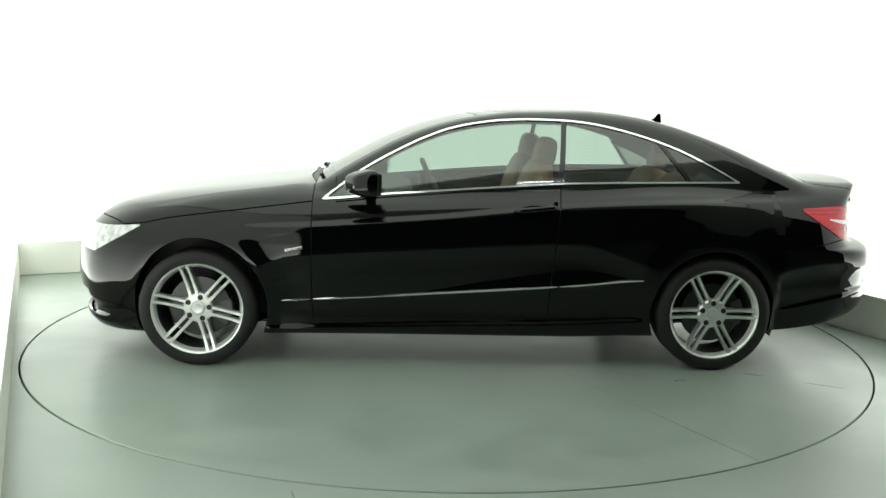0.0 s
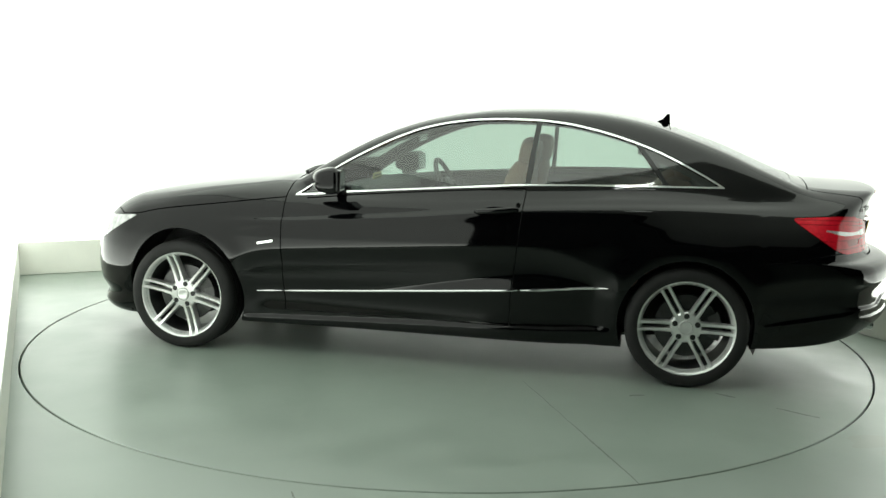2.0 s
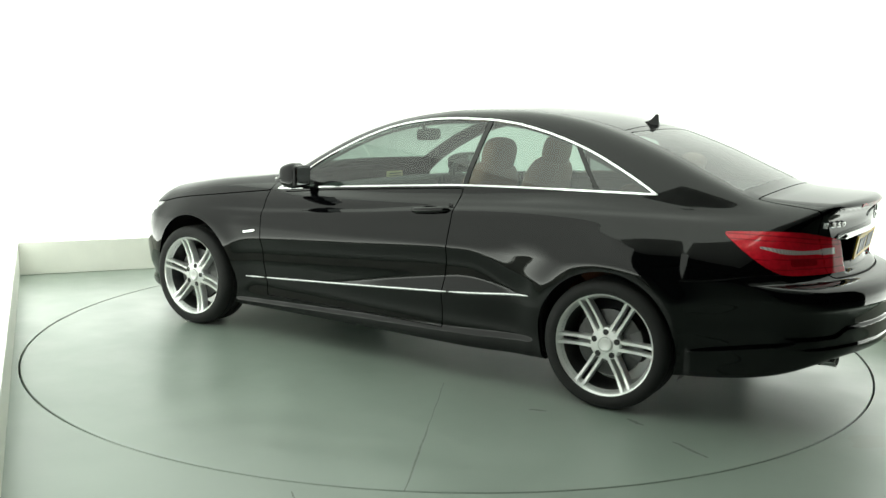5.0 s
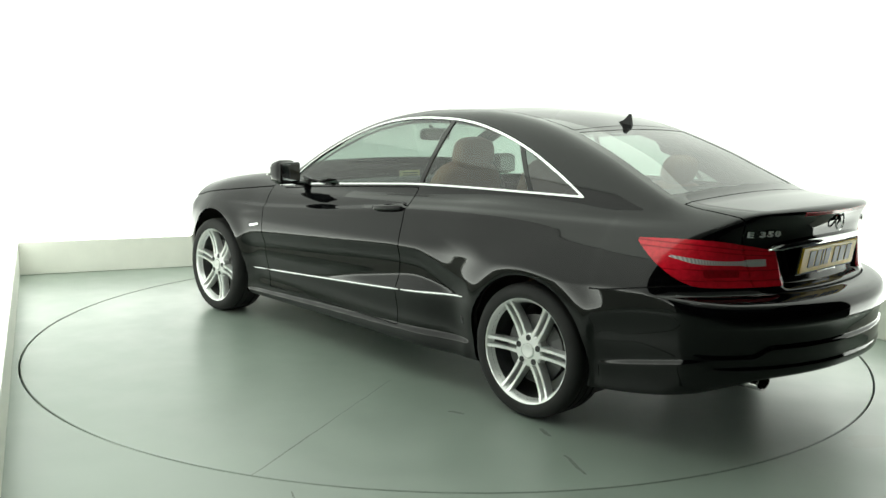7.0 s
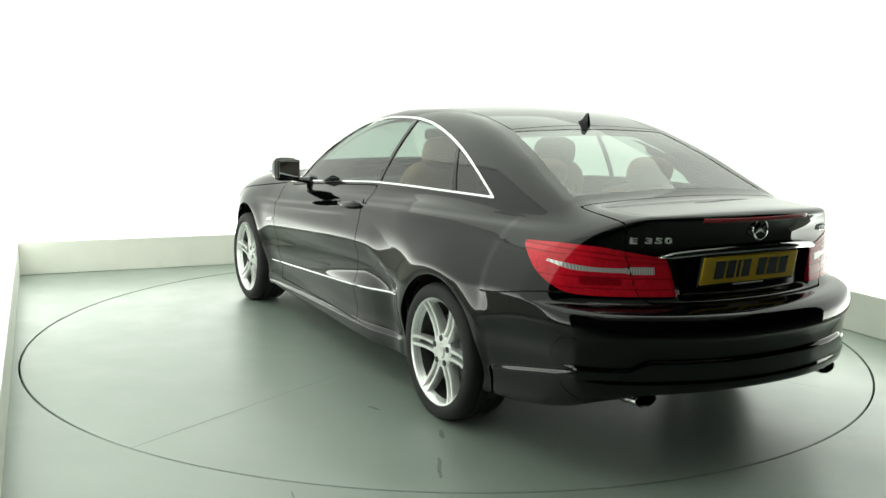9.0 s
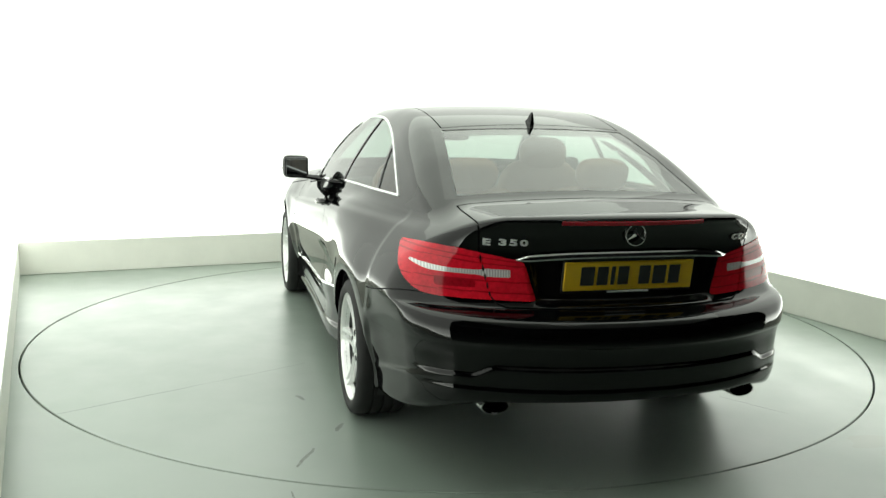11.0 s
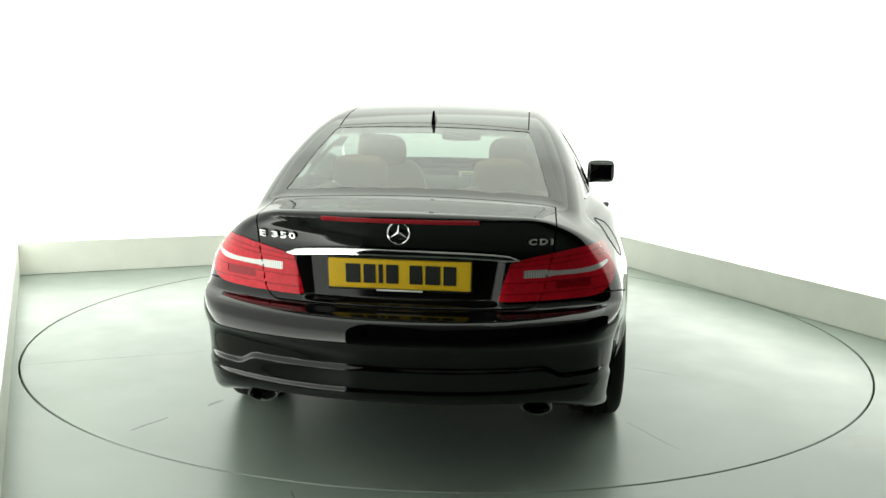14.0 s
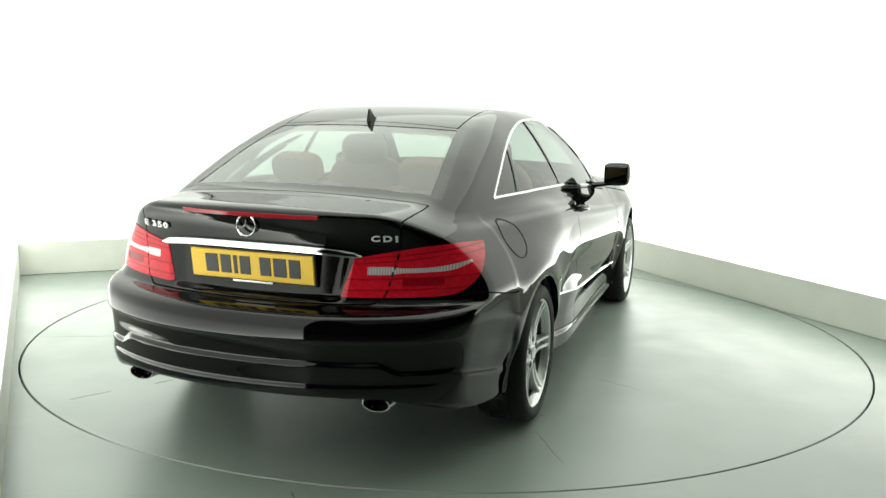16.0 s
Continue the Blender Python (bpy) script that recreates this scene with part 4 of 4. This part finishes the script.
for k in range(3):
    a = math.radians(90 + 120 * k)
    bm = bmesh.new()
    tip = bm.verts.new((ex - 0.006, 0.038 * math.cos(a), 0.944 + 0.038 * math.sin(a)))
    mid = [bm.verts.new((ex - 0.006 - dx, 0.007 * math.cos(a + da), 0.944 + 0.007 * math.sin(a + da))) for da, dx in ((1.05, 0), (-1.05, 0))]
    peak = bm.verts.new((ex - 0.011, 0.0, 0.944))
    low = bm.verts.new((ex + 0.004, 0.0, 0.944))
    for tri in ((tip, mid[0], peak), (tip, peak, mid[1]), (tip, low, mid[0]), (tip, mid[1], low), (mid[0], low, peak), (mid[1], peak, low)):
        bm.faces.new(tri)
    part("emblem_bar", bm, M_CHROME, emblem)


def lettering(text, y, z, tall, wide):
    """Raised letters, each a part, of a given height and total width; left edge at y."""
    room = [0.45 if ch == " " else 0.5 if ch == "I" else 1.0 for ch in text]
    cell = wide / (sum(room) - 0.2)
    for k, ch in enumerate(text):
        if ch == " ":
            continue
        cu = bpy.data.curves.new("lettering", "FONT")
        cu.body, cu.size, cu.extrude, cu.bevel_depth, cu.offset = ch, 0.031, 0.0022, 0.0005, 0.0006
        tmp = new("lettering", cu)
        me = bpy.data.meshes.new_from_object(tmp.evaluated_get(bpy.context.evaluated_depsgraph_get()))
        bpy.data.objects.remove(tmp)
        me.materials.clear()
        me.materials.append(M_BADGE)
        xs, zs = [v.co.x for v in me.vertices], [v.co.y for v in me.vertices]
        ob = new("letter", me)
        ob.parent = LID
        ob["label"] = "raised chrome letter"
        span = cell * (0.25 if ch == "I" else 0.80)
        y0 = y - cell * sum(room[:k])
        x0, x1 = tail_x(y0, z + tall / 2), tail_x(y0 - cell, z + tall / 2)
        yaw = math.degrees(math.atan2(x1 - x0, cell))
        m = Matrix(((0, 0, -1, 0), (-1, 0, 0, 0), (0, 1, 0, 0), (0, 0, 0, 1)))
        fit = Matrix.Diagonal((span / (max(xs) - min(xs)), tall / (max(zs) - min(zs)), 1, 1)) @ Matrix.Translation((-min(xs), -min(zs), 0))
        ob.matrix_basis = pose(x0 - 0.006, y0, z, 0, -9, 0) @ pose(0, 0, 0, 0, 0, yaw) @ m @ fit


lettering("E 350", 0.545, 0.899, 0.024, 0.154)
lettering("CDI", -0.462, 0.901, 0.023, 0.092)

for sgn in (1, -1):
    bm = bmesh.new()
    rings = []
    for x, s, in ((-0.86, 1.0), (-0.950, 1.0), (-0.953, 0.98), (-0.953, 0.91), (-0.93, 0.88), (-0.87, 0.88)):
        rings.append([bm.verts.new((x + 0.012 * math.cos(a) * 0, sgn * 0.512 + 0.056 * s * math.cos(a), 0.314 + 0.029 * s * math.sin(a))) for a in np.linspace(0, 2 * math.pi, 36, endpoint=False)])
    for a, b in zip(rings, rings[1:]):
        for j in range(36):
            bm.faces.new((a[j], a[(j + 1) % 36], b[(j + 1) % 36], b[j]))
    pipe = part("exhaust_tip", bm, M_PIPE, car, "oval chrome exhaust tip", True)
    inner = box(-0.875, sgn * 0.512, 0.314, 0.01, 0.10, 0.052, 0.02, 2)
    part("exhaust_bore", inner, M_SEAM, pipe)

# roof aerial
bm = bmesh.new()
zr = top_z(0.15, 0)
fin = [(0.215, -0.006, 0.008), (0.185, 0.008, 0.011), (0.150, 0.020, 0.009), (0.128, 0.052, 0.003), (0.112, 0.051, 0.003), (0.112, 0.020, 0.008), (0.105, -0.010, 0.010)]
left_side = [bm.verts.new((x, w, zr + h)) for x, h, w in fin]
right_side = [bm.verts.new((x, -w, zr + h)) for x, h, w in fin]
for a in range(len(fin)):
    b = (a + 1) % len(fin)
    bm.faces.new((left_side[a], left_side[b], right_side[b], right_side[a]))
bm.faces.new(left_side)
bm.faces.new(right_side[::-1])
bmesh.ops.bevel(bm, geom=bm.edges[:], offset=0.002, segments=2, affect="EDGES")
part("roof_aerial", bm, M_PAINT, car, "small black shark-fin aerial on the roof", True)

# front grille bars and wipers
for z in (0.515, 0.575, 0.635):
    pts = [(float(nose(z)) - 0.24 * (abs(y) / 0.75) ** 2.6 - 0.012, y, z) for y in np.linspace(-0.33, 0.33, 15)]
    part("grille_bar", tube(pts, 0.011, 8), M_CHROME, car, "chrome grille bar", True)
pts = [(float(nose(z)) - 0.006, 0.055 * math.cos(a), z) for a in np.linspace(0, 2 * math.pi, 32, endpoint=False) for z in (0.575 + 0.055 * math.sin(a),)]
part("front_emblem", tube(pts, 0.006, 8, 1.0, True), M_CHROME, car, "round chrome emblem ring", True)
for y0, y1 in ((0.10, 0.54), (-0.52, 0.02)):
    pts = []
    for k in np.linspace(0, 1, 9):
        y = y0 + (y1 - y0) * k
        x = 2.20 - 0.035 * (y / 0.6) ** 2 - 0.03 * k
        pts.append((x, y, top_z(x, y) + 0.014))
    part("wiper", tube(pts, 0.012, 6), M_BLACK, car, "black wiper arm", True)


# ---------------------------------------------------------------- interior
def cushion(cx, cy, cz, sx, sy, sz, tilt=0.0, e=3.6):
    bm = bmesh.new()
    bmesh.ops.create_cube(bm, size=2.0)
    bmesh.ops.subdivide_edges(bm, edges=bm.edges[:], cuts=6, use_grid_fill=True)
    for v in bm.verts:
        p = v.co
        n = (abs(p.x) ** e + abs(p.y) ** e + abs(p.z) ** e) ** (1 / e)
        v.co = (p.x / n * sx / 2, p.y / n * sy / 2, p.z / n * sz / 2)
    bm.transform(pose(cx, cy, cz, 0, tilt, 0))
    return bm


def front_seat(y):
    seat = part("front_seat", cushion(0.98, y, 0.78, 0.17, 0.50, 0.66, -16), M_LEATHER, car, "tan leather front seat with headrest", True, 1.5)
    part("seat_cushion", cushion(1.26, y, 0.50, 0.54, 0.50, 0.18, -6), M_LEATHER, seat, "", True, 1.5)
    part("headrest", cushion(0.875, y, 1.135, 0.12, 0.27, 0.185, -10, 3.0), M_LEATHER, seat, "rounded tan leather headrest", True, 1.5)
    for d in (-0.06, 0.06):
        part("headrest_post", tube([(0.90, y + d, 1.0), (0.88, y + d, 1.08)], 0.006, 8), M_CHROME, seat, "", True)


front_seat(0.365)
front_seat(-0.365)
for y in (0.33, -0.33):
    rear_seat = part("rear_seat", cushion(0.14, y, 0.76, 0.20, 0.60, 0.56, -24), M_LEATHER, car, "tan leather rear seat with headrest", True, 1.5)
    part("seat_cushion", cushion(0.48, y, 0.52, 0.50, 0.58, 0.2, -5), M_LEATHER, rear_seat, "", True, 1.5)
    part("headrest", cushion(0.02, y, 1.085, 0.11, 0.26, 0.15, -18, 3.2), M_LEATHER, rear_seat, "tan leather headrest", True, 1.5)
part("parcel_shelf", box(-0.30, 0, 0.985, 0.52, 1.16, 0.03, 0.012, 2), M_DASH, car, "dark cloth parcel shelf")
part("dashboard", merge(cushion(1.86, 0, 0.80, 0.46, 1.40, 0.26, 6, 5.0), cushion(1.66, -0.37, 0.90, 0.16, 0.34, 0.10, 8, 3.0)), M_DASH, car, "dark grey dashboard with instrument hood", True, 1.5)
part("centre_console", box(1.30, 0, 0.50, 0.95, 0.22, 0.24, 0.03, 3), M_DASH, car, "dark centre console")
wheel_ring = tube([(0, 0.182 * math.cos(a), 0.182 * math.sin(a)) for a in np.linspace(0, 2 * math.pi, 40, endpoint=False)], 0.016, 10, 1.0, True)
wheel_ring = merge(wheel_ring, cushion(0, 0, 0, 0.06, 0.15, 0.12, 0, 3.0), box(0, 0.11, 0, 0.02, 0.12, 0.035, 0.006), box(0, -0.11, 0, 0.02, 0.12, 0.035, 0.006), box(0, 0, -0.11, 0.02, 0.035, 0.12, 0.006))
wheel_ring.transform(pose(1.50, -0.37, 0.87, 0, 24, 0))
part("steering_wheel", wheel_ring, M_BLACK, car, "black steering wheel", True)
rear_view = part("interior_mirror", cushion(1.60, -0.02, 1.212, 0.03, 0.25, 0.075, 0, 5.0), M_GLOSSBLACK, car, "black interior mirror below the roof", True, 1.4)
part("mirror_stem", tube([(1.61, -0.02, 1.24), (1.65, -0.02, 1.262)], 0.012, 8), M_BLACK, rear_view, "", True)
part("dash_card", box(1.90, -0.074, 0.940, 0.008, 0.17, 0.045, 0.001, 1), M_PAPER, car, "pale yellow printed card on the dashboard")
for z in (0.933, 0.948):
    part("card_print", box(1.8945, -0.074, z, 0.002, 0.13, 0.005), M_INK, car)

# ---------------------------------------------------------------- marks and scuffs on the turntable
M_MARK = mat("dark_scuff", (0.145, 0.165, 0.145), 0.42, vary=0.4, vary_scale=60)


def scuff(pts, w, parent):
    bm = bmesh.new()
    pr = None
    for i, (x, y) in enumerate(pts):
        a, b = Vector(pts[max(i - 1, 0)]), Vector(pts[min(i + 1, len(pts) - 1)])
        d = (b - a).normalized()
        k = w * (0.5 + 0.5 * math.sin(math.pi * (i + 0.5) / len(pts)))
        row = [bm.verts.new((x - d.y * k / 2, y + d.x * k / 2, 0.0006)), bm.verts.new((x + d.y * k / 2, y - d.x * k / 2, 0.0006))]
        if pr:
            bm.faces.new((pr[0], pr[1], row[1], row[0]))
        pr = row
    return part("scuff_mark", bm, M_MARK, parent)


def line(a, b, n=7, wob=0.006):
    return [(a[0] + (b[0] - a[0]) * k / (n - 1) + random.uniform(-wob, wob), a[1] + (b[1] - a[1]) * k / (n - 1) + random.uniform(-wob, wob)) for k in range(n)]


scuff(line((-1.19, 2.145), (-0.87, 1.50), 9, 0.003), 0.008, table)
scuff(line((-0.87, 1.50), (-0.60, 0.96), 7, 0.003), 0.004, table)
scuff(line((-1.14, 1.07), (-1.21, 1.04), 5), 0.02, table)
scuff(line((-1.57, 0.915), (-1.65, 0.955), 6), 0.022, table)
scuff(line((-1.83, 1.07), (-2.01, 1.165), 7), 0.016, table)
scuff(line((-1.573, -0.959), (-1.878, -1.143), 9), 0.006, table)
scuff(line((-0.695, -1.087), (-0.804, -1.315), 8), 0.008, table)
scuff(line((-1.30, -0.80), (-1.36, -0.95), 6), 0.014, table)


# ---------------------------------------------------------------- marks on the fixed floor
def in_room(x, y):
    c, n = math.cos(radians(ROOM)), math.sin(radians(ROOM))
    return (c * x + n * y, c * y - n * x)


scuff([in_room(*p) for p in line((-0.553, -2.47), (-0.494, -2.62), 5, 0.003)], 0.008, floor)
M_STAIN = floor_material("brown_floor_stain", (0.190, 0.220, 0.180), 0.38)
bm = bmesh.new()
centre = in_room(1.98, -1.83)
ring_verts = []
for k in range(40):
    a = 2 * math.pi * k / 40
    r = 0.16 + 0.05 * math.sin(3 * a + 1) + 0.03 * math.sin(7 * a)
    ring_verts.append(bm.verts.new((centre[0] + r * 1.5 * math.cos(a), centre[1] + r * 0.7 * math.sin(a), 0.0006)))
bm.faces.new(ring_verts)
part("floor_stain", bm, M_STAIN, floor)

# ---------------------------------------------------------------- the turning
def motions():
    turn = [(t, pose(0, 0, 0, 0, 0, 182.55 - 6.966 * t)) for t in [k * 0.5 for k in range(33)]]
    walk(table, turn)
    walk(car, turn)


for child in car.children:
    child.matrix_basis = Matrix.Translation(-AXIS) @ child.matrix_basis
motions()
